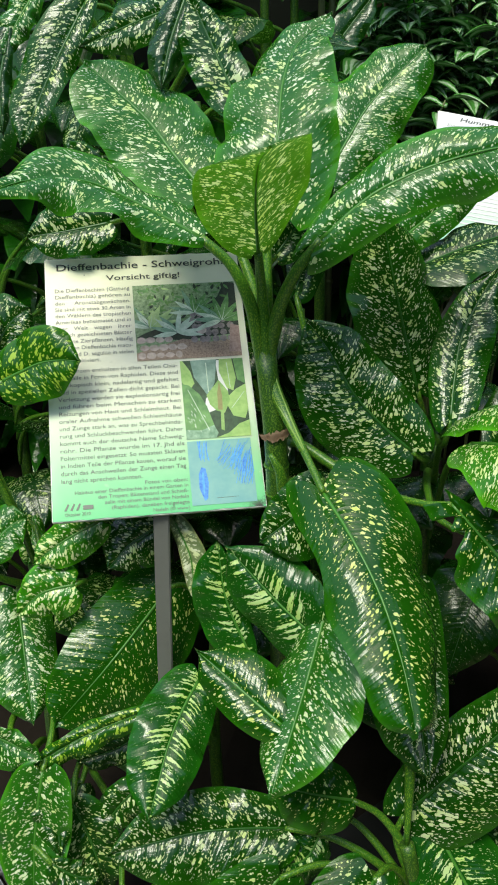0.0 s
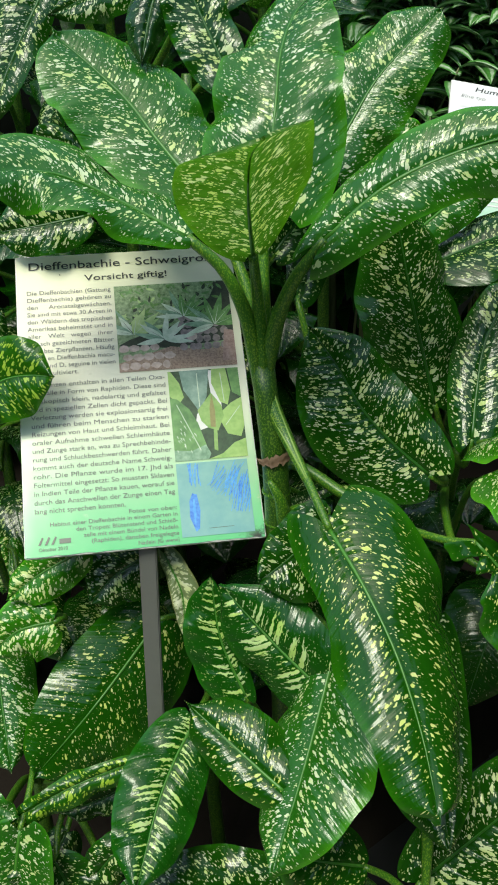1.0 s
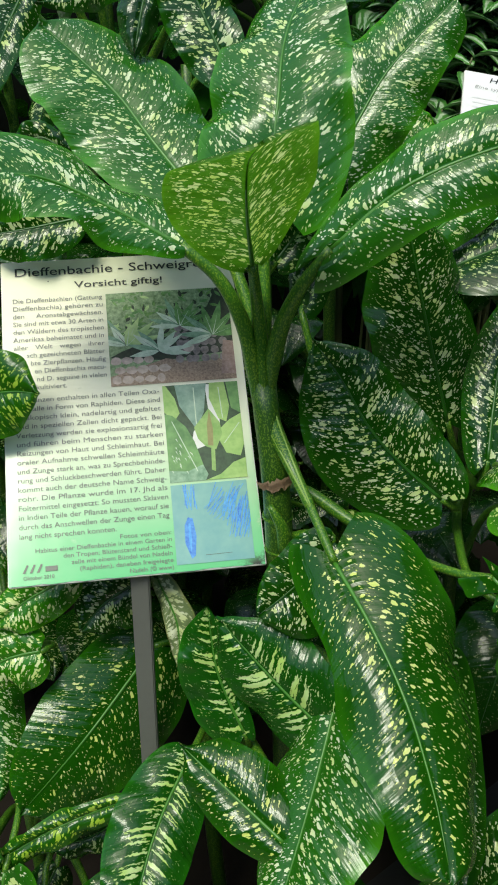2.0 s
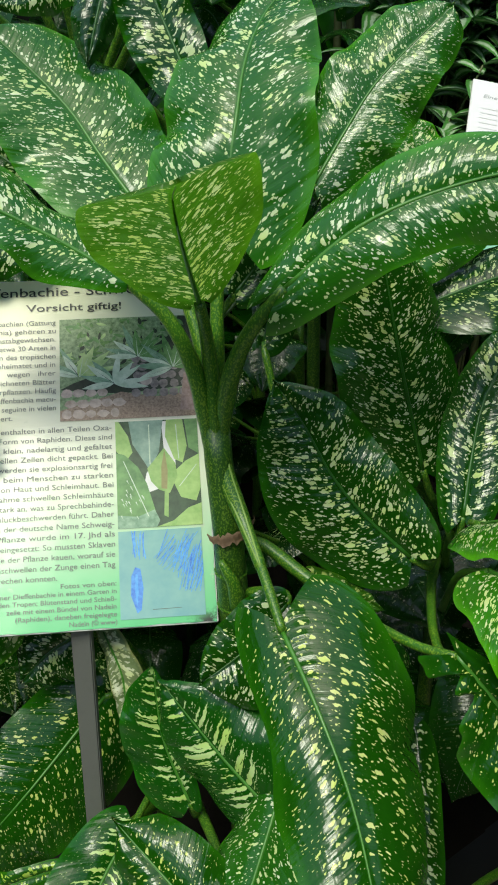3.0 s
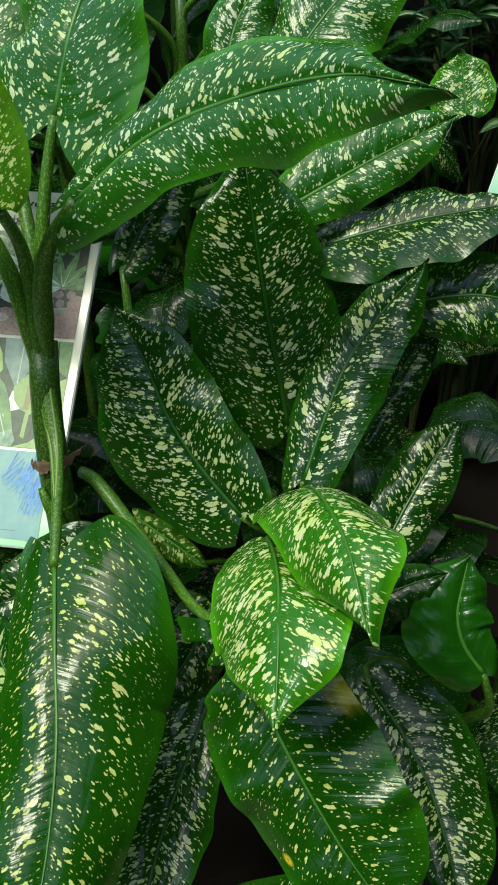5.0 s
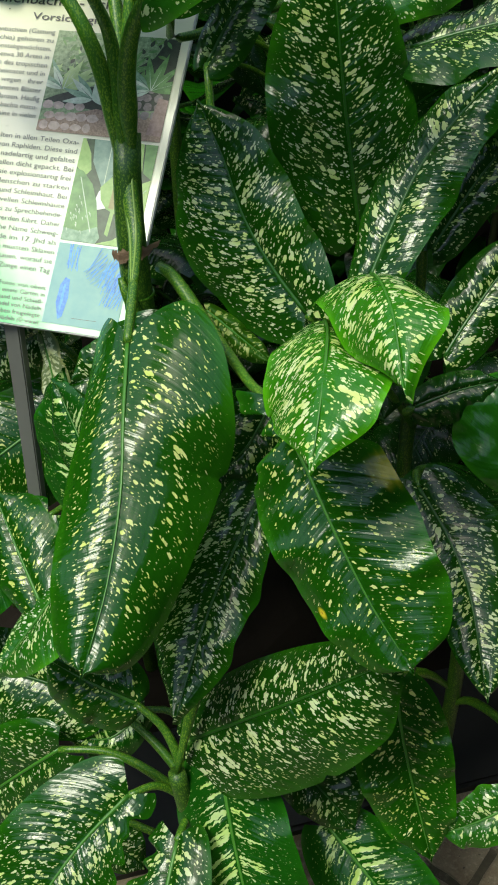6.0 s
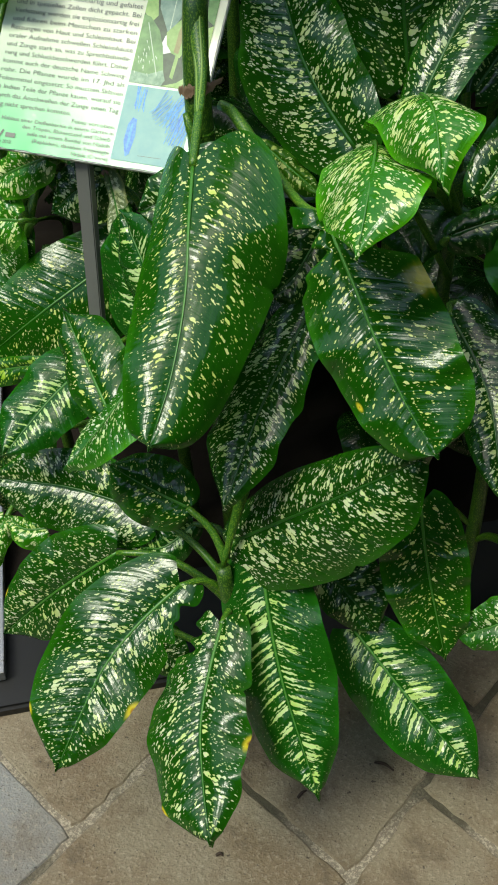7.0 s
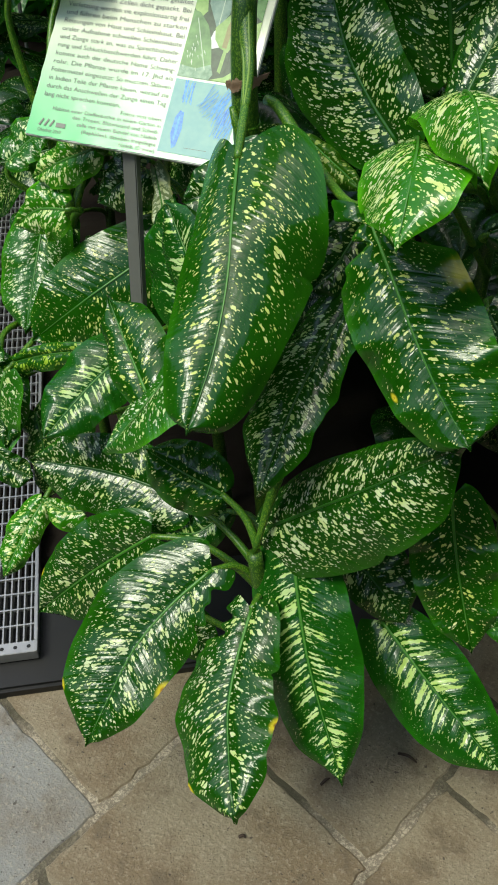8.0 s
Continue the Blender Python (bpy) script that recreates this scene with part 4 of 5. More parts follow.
leaf(low_plant, "aged", [(0.381, 1.149, 0.359), (0.304, 1.092, 0.278), (0.235, 1.033, 0.19)], (-0.046, 0.012, 0.048), (0.047, -0.012, -0.049), 0.50, node=(0.58, 1.189, 0.239))
leaf(low_plant, "speckled", [(0.552, 1.351, 0.71), (0.549, 1.251, 0.639), (0.563, 1.141, 0.565)], (-0.06, -0.035, -0.038), (0.039, 0.024, 0.026), 0.49, node=(0.548, 1.16, 0.43))
leaf(low_plant, "sparse", [(0.475, 1.192, 0.469), (0.419, 1.179, 0.49), (0.369, 1.171, 0.51)], (0, 0.035, 0.028), (-0.001, -0.036, -0.029), 0.54, node=(0.566, 1.158, 0.349))
leaf(low_plant, "striped", [(0.441, 1.246, 0.358), (0.417, 1.202, 0.335), (0.361, 1.175, 0.344)], (-0.02, 0.015, 0.023), (0.02, -0.014, -0.023), 0.51, node=(0.58, 1.189, 0.238))
leaf(low_plant, "speckled", [(0.37, 1.168, 0.151), (0.425, 1.167, 0.12), (0.473, 1.168, 0.094)], (-0.013, -0.031, -0.018), (0.014, 0.034, 0.02), 0.50, node=(0.598, 1.234, 0.031))
leaf(low_plant, "shade_dim", [(0.527, 1.417, 0.772), (0.521, 1.373, 0.739), (0.505, 1.336, 0.717)], (-0.031, -0.001, 0.017), (0.032, 0.002, -0.017), 0.51, node=(0.548, 1.16, 0.43))
right_plant = thing("dieffenbachia", "dense dumb cane with upright dark green cream-flecked leaves", "plant", "dumb cane plants in the bed")
part("stem", tube([(0.62, 1.7, 0), (0.61, 1.69, 0.4), (0.6, 1.68, 0.75)], (0.012, 0.011, 0.01), 14, 24), STEM, right_plant)
leaf(right_plant, "shade_dim", [(0.634, 1.337, 0.797), (0.668, 1.349, 0.791), (0.691, 1.347, 0.776)], (-0.006, 0.007, 0.012), (0.01, -0.012, -0.02), 0.46, node=(0.602, 1.682, 0.677))
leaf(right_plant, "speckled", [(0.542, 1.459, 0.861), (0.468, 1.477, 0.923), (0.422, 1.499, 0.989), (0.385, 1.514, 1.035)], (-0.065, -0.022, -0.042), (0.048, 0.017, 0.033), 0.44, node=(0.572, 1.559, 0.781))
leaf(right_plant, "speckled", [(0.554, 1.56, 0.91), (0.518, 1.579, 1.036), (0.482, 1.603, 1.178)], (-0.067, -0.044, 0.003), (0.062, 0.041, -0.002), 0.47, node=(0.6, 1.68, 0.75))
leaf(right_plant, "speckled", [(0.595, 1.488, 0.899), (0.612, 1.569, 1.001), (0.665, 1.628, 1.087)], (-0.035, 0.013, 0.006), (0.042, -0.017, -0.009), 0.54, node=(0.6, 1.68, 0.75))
leaf(right_plant, "young", [(0.607, 1.450, 0.917), (0.640, 1.370, 0.978), (0.684, 1.290, 1.004), (0.724, 1.226, 0.974)], (-0.056, 0.012, -0.034), (0.056, -0.004, 0.010), 0.5, shape=[0.28, 0.5], lobe=0.10, cup=0.006, roll=(24, 34), point=0.65)
leaf(right_plant, "young", [(0.604, 1.362, 0.925), (0.630, 1.305, 0.952), (0.652, 1.250, 0.957), (0.675, 1.182, 0.916)], (-0.066, 0.022, -0.044), (0.074, -0.033, -0.006), 0.45, shape=[0.28, 0.5], lobe=0.10, cup=0.006, roll=(24, 34), point=0.65)
leaf(right_plant, "light", [(0.514, 1.646, 1.11), (0.572, 1.702, 1.145), (0.652, 1.775, 1.189)], (-0.034, 0.004, 0.024), (0.032, -0.003, -0.022), 0.43, node=(0.544, 1.746, 1.03))
leaf(right_plant, "shade_dim", [(0.550, 1.668, 1.070), (0.630, 1.690, 1.099), (0.740, 1.726, 1.125)], (-0.020, 0.050, 0.020), (0.028, -0.070, -0.012), 0.45, node=(0.572, 1.767, 1.002))
leaf(right_plant, "shade_dim", [(0.655, 1.655, 1.030), (0.713, 1.668, 1.042), (0.785, 1.680, 1.030)], (-0.006, 0.028, 0.036), (0.006, -0.030, -0.038), 0.45, node=(0.600, 1.680, 0.740))
leaf(right_plant, "shade_dim", [(0.631, 1.572, 0.906), (0.651, 1.629, 0.961), (0.675, 1.679, 1.008)], (-0.028, -0.003, 0.013), (0.028, 0.002, -0.014), 0.53)
leaf(right_plant, "speckled", [(0.675, 1.523, 0.813), (0.69, 1.568, 0.857), (0.718, 1.633, 0.918)], (-0.032, -0.001, 0.017), (0.035, 0.001, -0.019), 0.38)
leaf(right_plant, "dark", [(0.566, 1.635, 1.018), (0.592, 1.666, 1.039), (0.622, 1.695, 1.057)], (-0.016, 0.003, 0.013), (0.012, -0.002, -0.01), 0.52, node=(0.596, 1.735, 0.938))
leaf(right_plant, "speckled", [(0.625, 1.678, 1.035), (0.666, 1.687, 1.021), (0.705, 1.698, 1.013)], (-0.004, 0.013, 0.018), (0.005, -0.017, -0.024), 0.48, node=(0.655, 1.778, 0.955))
leaf(right_plant, "shade_dim", [(0.369, 1.561, 1.056), (0.384, 1.619, 1.116), (0.417, 1.69, 1.18)], (-0.023, -0.013, -0.002), (0.037, 0.021, 0.003), 0.43, node=(0.6, 1.68, 0.75))
edge_plant = thing("dieffenbachia", "dumb cane with hanging dark speckled leaves near the bed edge", "plant", "dumb cane plants in the bed")
part("stem", tube([(0.78, 1.55, 0), (0.77, 1.53, 0.3), (0.75, 1.52, 0.55)], (0.012, 0.011, 0.01), 14, 24), STEM, edge_plant)
leaf(edge_plant, "speckled", [(0.691, 1.447, 0.694), (0.764, 1.398, 0.648), (0.832, 1.305, 0.579)], (-0.023, -0.031, -0.01), (0.039, 0.049, 0.015), 0.43, node=(0.721, 1.547, 0.614))
leaf(edge_plant, "striped", [(0.7, 1.255, 0.283), (0.809, 1.221, 0.24), (0.926, 1.189, 0.197)], (-0.044, -0.045, -0.027), (0.039, 0.043, 0.026), 0.46, node=(0.775, 1.539, 0.163))
leaf(edge_plant, "sparse", [(0.728, 1.351, 0.474), (0.763, 1.317, 0.405), (0.827, 1.268, 0.298)], (-0.049, -0.031, -0.016), (0.042, 0.027, 0.014), 0.53)
leaf(edge_plant, "light", [(0.897, 1.362, 0.345), (0.863, 1.325, 0.331), (0.827, 1.292, 0.322)], (-0.015, 0.018, 0.023), (0.015, -0.016, -0.021), 0.63, node=(0.773, 1.535, 0.225))
leaf(edge_plant, "shade_dim", [(0.613, 1.271, 0.382), (0.682, 1.266, 0.338), (0.734, 1.258, 0.302)], (-0.022, -0.03, -0.016), (0.034, 0.043, 0.023), 0.53, node=(0.771, 1.533, 0.262))
leaf(edge_plant, "plain", [(0.796, 1.46, 0.743), (0.764, 1.474, 0.778), (0.759, 1.52, 0.835)], (-0.046, -0.025, -0.003), (0.034, 0.018, 0.002), 0.38, node=(0.75, 1.52, 0.55))
leaf(edge_plant, "dark", [(0.673, 1.447, 0.798), (0.707, 1.475, 0.812), (0.744, 1.501, 0.822)], (-0.011, 0.007, 0.015), (0.017, -0.01, -0.022), 0.52, node=(0.703, 1.547, 0.718))
left_plant = thing("dieffenbachia", "dumb cane with dark glossy leaves around the stake of the sign", "plant", "dumb cane plants in the bed")
part("stem", tube([(0.26, 1.5, 0), (0.25, 1.48, 0.3), (0.26, 1.46, 0.55)], (0.012, 0.011, 0.01), 14, 24), STEM, left_plant)
leaf(left_plant, "shade_dim", [(0.163, 1.327, 0.427), (0.117, 1.311, 0.404), (0.062, 1.298, 0.388)], (-0.008, 0.011, 0.024), (0.008, -0.011, -0.024), 0.50, node=(0.25, 1.479, 0.307))
leaf(left_plant, "shade_dim", [(0.071, 1.241, 0.364), (0.103, 1.215, 0.308), (0.127, 1.184, 0.241)], (-0.038, -0.009, -0.011), (0.04, 0.009, 0.011), 0.50, node=(0.252, 1.484, 0.244))
leaf(left_plant, "pale", [(0.207, 1.425, 0.747), (0.232, 1.403, 0.699), (0.238, 1.377, 0.646)], (-0.015, 0, 0.002), (0.025, 0, -0.005), 0.59)
leaf(left_plant, "sparse", [(0.379, 1.173, 0.612), (0.326, 1.206, 0.634), (0.257, 1.251, 0.663)], (0.024, 0.035, 0.031), (-0.018, -0.025, -0.022), 0.44, node=(0.258, 1.465, 0.492), point=0.85)
leaf(left_plant, "light", [(0.429, 1.285, 0.711), (0.409, 1.214, 0.657), (0.389, 1.154, 0.609), (0.369, 1.099, 0.563)], (-0.058, 0.001, -0.045), (0.072, -0.004, 0.055), 0.61, node=(0.26, 1.46, 0.55), shape=[0.34, 0.5])
leaf(left_plant, "striped", [(0.437, 1.259, 0.662), (0.363, 1.3, 0.709), (0.29, 1.343, 0.765)], (0.038, 0.005, 0.047), (-0.036, -0.004, -0.044), 0.50, node=(0.26, 1.461, 0.542))
leaf(left_plant, "sparse", [(0.186, 1.465, 0.602), (0.112, 1.356, 0.536), (0.035, 1.296, 0.458)], (-0.06, 0.02, 0.041), (0.062, 0.008, -0.072), 0.53, node=(0.257, 1.465, 0.482), shape=[0.25, 0.36], point=0.0)
leaf(left_plant, "striped", [(0.25, 1.332, 0.537), (0.224, 1.253, 0.511), (0.208, 1.136, 0.465)], (-0.054, 0, 0.018), (0.05, 0, -0.016), 0.39, node=(0.255, 1.471, 0.417))
leaf(left_plant, "striped", [(0.323, 1.322, 0.606), (0.289, 1.35, 0.672), (0.274, 1.382, 0.75)], (-0.048, -0.005, -0.014), (0.02, 0.002, 0.005), 0.40, node=(0.257, 1.465, 0.486))
leaf(left_plant, "speckled", [(0.172, 1.446, 0.722), (0.136, 1.432, 0.7), (0.103, 1.412, 0.666)], (-0.023, 0.014, 0.033), (0.026, -0.015, -0.035), 0.52, node=(0.26, 1.46, 0.55))
leaf(left_plant, "speckled", [(0.166, 1.26, 0.387), (0.138, 1.245, 0.361), (0.114, 1.228, 0.331)], (-0.023, 0.007, 0.017), (0.028, -0.008, -0.02), 0.54, node=(0.251, 1.482, 0.267))
leaf(left_plant, "lime", [(0.167, 1.296, 0.497), (0.089, 1.27, 0.471), (0.005, 1.236, 0.431)], (-0.007, 0.006, 0.014), (0.011, -0.01, -0.021), 0.45, node=(0.253, 1.474, 0.377))
far_left_plant = thing("dieffenbachia", "dumb cane with pale speckled leaves over the metal grate", "plant", "dumb cane plants in the bed")
part("stem", tube([(-0.05, 1.5, 0), (-0.04, 1.48, 0.3), (-0.03, 1.48, 0.6)], (0.012, 0.011, 0.01), 14, 24), STEM, far_left_plant)
leaf(far_left_plant, "light", [(-0.085, 1.42, 0.674), (-0.057, 1.452, 0.706), (-0.029, 1.466, 0.719)], (-0.019, 0.026, 0.028), (0.017, -0.023, -0.025), 0.62, node=(-0.032, 1.48, 0.554))
leaf(far_left_plant, "light", [(-0.043, 1.246, 0.489), (-0.006, 1.242, 0.474), (0.035, 1.237, 0.456)], (0.002, 0.01, 0.019), (-0.004, -0.018, -0.035), 0.38, node=(-0.038, 1.48, 0.369))
leaf(far_left_plant, "speckled", [(-0.08, 1.558, 0.65), (-0.122, 1.513, 0.637), (-0.176, 1.464, 0.627)], (-0.015, 0.013, 0.019), (0.015, -0.012, -0.018), 0.46, node=(-0.032, 1.48, 0.53))
leaf(far_left_plant, "young", [(-0.063, 1.571, 0.651), (-0.057, 1.541, 0.623), (-0.059, 1.508, 0.597)], (-0.02, -0.008, 0.005), (0.022, 0.009, -0.005), 0.49, node=(-0.032, 1.48, 0.531))
leaf(far_left_plant, "speckled", [(-0.042, 1.485, 0.569), (-0.027, 1.451, 0.533), (-0.018, 1.409, 0.493)], (-0.023, -0.01, 0.005), (0.023, 0.01, -0.005), 0.49, node=(-0.035, 1.48, 0.449))
leaf(far_left_plant, "shade_dim", [(0.055, 1.33, 0.306), (0.04, 1.291, 0.282), (0.023, 1.246, 0.254)], (-0.021, 0.009, 0.019), (0.029, -0.012, -0.026), 0.50, node=(-0.044, 1.488, 0.186))
leaf(far_left_plant, "light", [(-0.058, 1.452, 0.585), (-0.031, 1.383, 0.514), (-0.003, 1.314, 0.442)], (-0.048, -0.044, -0.010), (0.042, 0.039, 0.009), 0.49, node=(-0.035, 1.48, 0.465))
leaf(far_left_plant, "young", [(0.059, 1.386, 0.654), (0.012, 1.377, 0.643), (-0.025, 1.358, 0.612)], (-0.004, 0.019, 0.039), (0.004, -0.022, -0.044), 0.51, node=(-0.032, 1.48, 0.534))
leaf(far_left_plant, "young", [(0.095, 1.427, 0.742), (0.04, 1.408, 0.714), (-0.002, 1.39, 0.684)], (-0.019, 0.009, 0.021), (0.025, -0.012, -0.028), 0.45, node=(-0.03, 1.48, 0.6))
leaf(far_left_plant, "light", [(0.036, 1.228, 0.44), (0.029, 1.187, 0.359), (0.032, 1.14, 0.265)], (-0.059, -0.011, -0.011), (0.053, 0.01, 0.011), 0.36, node=(-0.039, 1.48, 0.32))
leaf(far_left_plant, "lime", [(-0.042, 1.469, 0.942), (0.025, 1.464, 0.976), (0.081, 1.451, 0.984)], (0.001, 0.022, 0.051), (0, -0.022, -0.051), 0.51, node=(-0.03, 1.48, 0.6))
leaf(far_left_plant, "speckled", [(0.007, 1.246, 0.437), (0.047, 1.226, 0.399), (0.07, 1.169, 0.34)], (-0.029, -0.029, -0.008), (0.019, 0.019, 0.005), 0.39, node=(-0.039, 1.48, 0.317))
leaf(far_left_plant, "speckled", [(0.061, 1.159, 0.337), (0.093, 1.158, 0.318), (0.125, 1.168, 0.308)], (-0.008, 0.016, 0.018), (0.011, -0.021, -0.023), 0.49, node=(-0.043, 1.486, 0.217))
leaf(far_left_plant, "young", [(0.161, 1.145, 0.292), (0.159, 1.103, 0.265), (0.163, 1.037, 0.218)], (-0.03, -0.011, 0.006), (0.024, 0.008, -0.005), 0.39, node=(-0.044, 1.489, 0.172))
leaf(far_left_plant, "young", [(0.236, 1.159, 0.308), (0.208, 1.142, 0.306), (0.17, 1.141, 0.316)], (-0.013, 0.014, 0.012), (0.017, -0.019, -0.016), 0.43, node=(-0.044, 1.487, 0.188))
leaf(far_left_plant, "speckled", [(-0.143, 1.674, 0.889), (-0.108, 1.706, 0.949), (-0.077, 1.72, 0.97)], (-0.021, 0.021, 0.046), (0.021, -0.021, -0.046), 0.71, node=(-0.03, 1.48, 0.6))
back_plant = thing("dieffenbachia", "tall dumb cane with drooping speckled leaves in the shade", "plant", "dumb cane plants in the bed")
part("stem", tube([(0.1, 1.95, 0), (0.09, 1.93, 0.6), (0.08, 1.92, 1.15)], (0.012, 0.011, 0.01), 14, 24), STEM, back_plant)
leaf(back_plant, "speckled", [(0.027, 1.82, 1.425), (-0.025, 1.763, 1.321), (-0.063, 1.711, 1.224)], (-0.057, -0.008, -0.006), (0.034, 0.004, 0.002), 0.50, node=(0.08, 1.92, 1.15))
leaf(back_plant, "speckled", [(0.195, 1.743, 1.426), (0.119, 1.746, 1.4), (0.032, 1.747, 1.365)], (-0.017, 0.014, 0.026), (0.02, -0.016, -0.029), 0.47, node=(0.08, 1.92, 1.15))
leaf(back_plant, "speckled", [(0.281, 1.656, 1.294), (0.242, 1.689, 1.365), (0.203, 1.721, 1.436)], (-0.046, -0.008, -0.009), (0.033, 0.006, 0.006), 0.46, node=(0.08, 1.92, 1.15))
leaf(back_plant, "dark", [(-0.088, 1.789, 1.383), (-0.098, 1.753, 1.313), (-0.09, 1.719, 1.243)], (-0.034, -0.003, -0.001), (0.015, 0.001, 0), 0.50, node=(0.08, 1.92, 1.15))
leaf(back_plant, "speckled", [(0.095, 1.646, 1.2), (0.048, 1.655, 1.226), (0.004, 1.642, 1.207)], (-0.004, 0.009, 0.018), (0.007, -0.016, -0.033), 0.53, node=(0.081, 1.921, 1.08))
leaf(back_plant, "speckled", [(0.083, 1.656, 1.128), (0.016, 1.644, 1.116), (-0.043, 1.636, 1.108)], (-0.009, 0.02, 0.042), (0.008, -0.018, -0.036), 0.55, node=(0.083, 1.923, 1.008))
leaf(back_plant, "light", [(-0.051, 1.819, 1.437), (-0.076, 1.798, 1.398), (-0.095, 1.773, 1.352)], (-0.025, 0.007, 0.018), (0.019, -0.005, -0.013), 0.50, node=(0.08, 1.92, 1.15))
leaf(back_plant, "dark", [(0.199, 1.721, 1.436), (0.178, 1.687, 1.372), (0.169, 1.657, 1.315)], (-0.029, 0.004, 0.013), (0.02, -0.002, -0.008), 0.53, node=(0.08, 1.92, 1.15))
back_right_plant = thing("dieffenbachia", "dumb cane with upright pale-flecked leaves behind the tall plant", "plant", "dumb cane plants in the bed")
part("stem", tube([(0.42, 2, 0), (0.41, 1.99, 0.6), (0.4, 1.98, 1)], (0.012, 0.011, 0.01), 14, 24), STEM, back_right_plant)
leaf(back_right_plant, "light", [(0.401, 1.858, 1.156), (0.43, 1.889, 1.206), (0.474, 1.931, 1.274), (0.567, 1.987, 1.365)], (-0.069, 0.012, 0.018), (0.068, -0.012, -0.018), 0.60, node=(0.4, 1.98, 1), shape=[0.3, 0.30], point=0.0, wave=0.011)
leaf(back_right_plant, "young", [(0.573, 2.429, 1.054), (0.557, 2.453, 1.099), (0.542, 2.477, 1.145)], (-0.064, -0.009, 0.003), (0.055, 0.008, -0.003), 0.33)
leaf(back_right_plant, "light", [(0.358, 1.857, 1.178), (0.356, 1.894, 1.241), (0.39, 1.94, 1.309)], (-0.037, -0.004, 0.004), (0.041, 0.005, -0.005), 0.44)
leaf(back_right_plant, "dark", [(0.404, 2.185, 1.34), (0.444, 2.215, 1.393), (0.488, 2.245, 1.447)], (-0.03, 0.003, 0.012), (0.03, -0.004, -0.012), 0.52)
leaf(back_right_plant, "shade_dim", [(0.342, 1.544, 1.115), (0.379, 1.572, 1.164), (0.406, 1.6, 1.217)], (-0.032, 0.004, 0.013), (0.031, -0.004, -0.014), 0.51, node=(0.4, 1.98, 0.995))


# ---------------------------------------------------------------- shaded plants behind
def filler_plant(x, y, top, count, seed, spread=0.2, lean=(0.0, -1.0), looks=("dark", "shade_dim", "dark", "dark"), low=0.15):
    """A dumb cane with leaves all round its stem, coloured dark for shade."""
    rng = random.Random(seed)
    plant = thing("dieffenbachia", "dumb cane with leaves coloured dark to stand for deep shade", "plant", "dumb cane plants in the bed")
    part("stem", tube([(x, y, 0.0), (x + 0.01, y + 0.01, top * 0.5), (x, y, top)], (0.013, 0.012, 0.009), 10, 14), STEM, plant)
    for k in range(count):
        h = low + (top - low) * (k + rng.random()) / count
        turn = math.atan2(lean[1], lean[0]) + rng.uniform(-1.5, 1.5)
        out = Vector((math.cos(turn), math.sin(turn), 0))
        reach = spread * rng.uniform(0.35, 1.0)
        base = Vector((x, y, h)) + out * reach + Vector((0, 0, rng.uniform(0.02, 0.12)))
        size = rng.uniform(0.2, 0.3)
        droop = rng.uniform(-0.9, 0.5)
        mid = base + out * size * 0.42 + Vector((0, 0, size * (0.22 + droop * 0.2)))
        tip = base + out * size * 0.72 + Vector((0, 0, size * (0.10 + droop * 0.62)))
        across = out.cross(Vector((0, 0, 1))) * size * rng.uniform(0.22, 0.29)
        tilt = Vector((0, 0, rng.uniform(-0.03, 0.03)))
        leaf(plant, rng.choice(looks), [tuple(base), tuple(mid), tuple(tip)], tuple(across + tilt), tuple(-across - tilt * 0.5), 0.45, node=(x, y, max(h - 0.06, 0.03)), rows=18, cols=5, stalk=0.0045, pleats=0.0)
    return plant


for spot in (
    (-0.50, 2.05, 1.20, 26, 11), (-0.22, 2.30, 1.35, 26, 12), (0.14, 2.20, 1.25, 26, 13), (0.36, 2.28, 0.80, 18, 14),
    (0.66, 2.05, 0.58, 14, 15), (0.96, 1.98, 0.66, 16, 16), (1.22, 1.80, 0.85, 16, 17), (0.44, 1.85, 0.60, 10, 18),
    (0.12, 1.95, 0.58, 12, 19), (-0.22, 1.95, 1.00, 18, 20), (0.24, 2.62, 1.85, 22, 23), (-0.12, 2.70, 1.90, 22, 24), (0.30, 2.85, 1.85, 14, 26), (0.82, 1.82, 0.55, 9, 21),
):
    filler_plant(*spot)


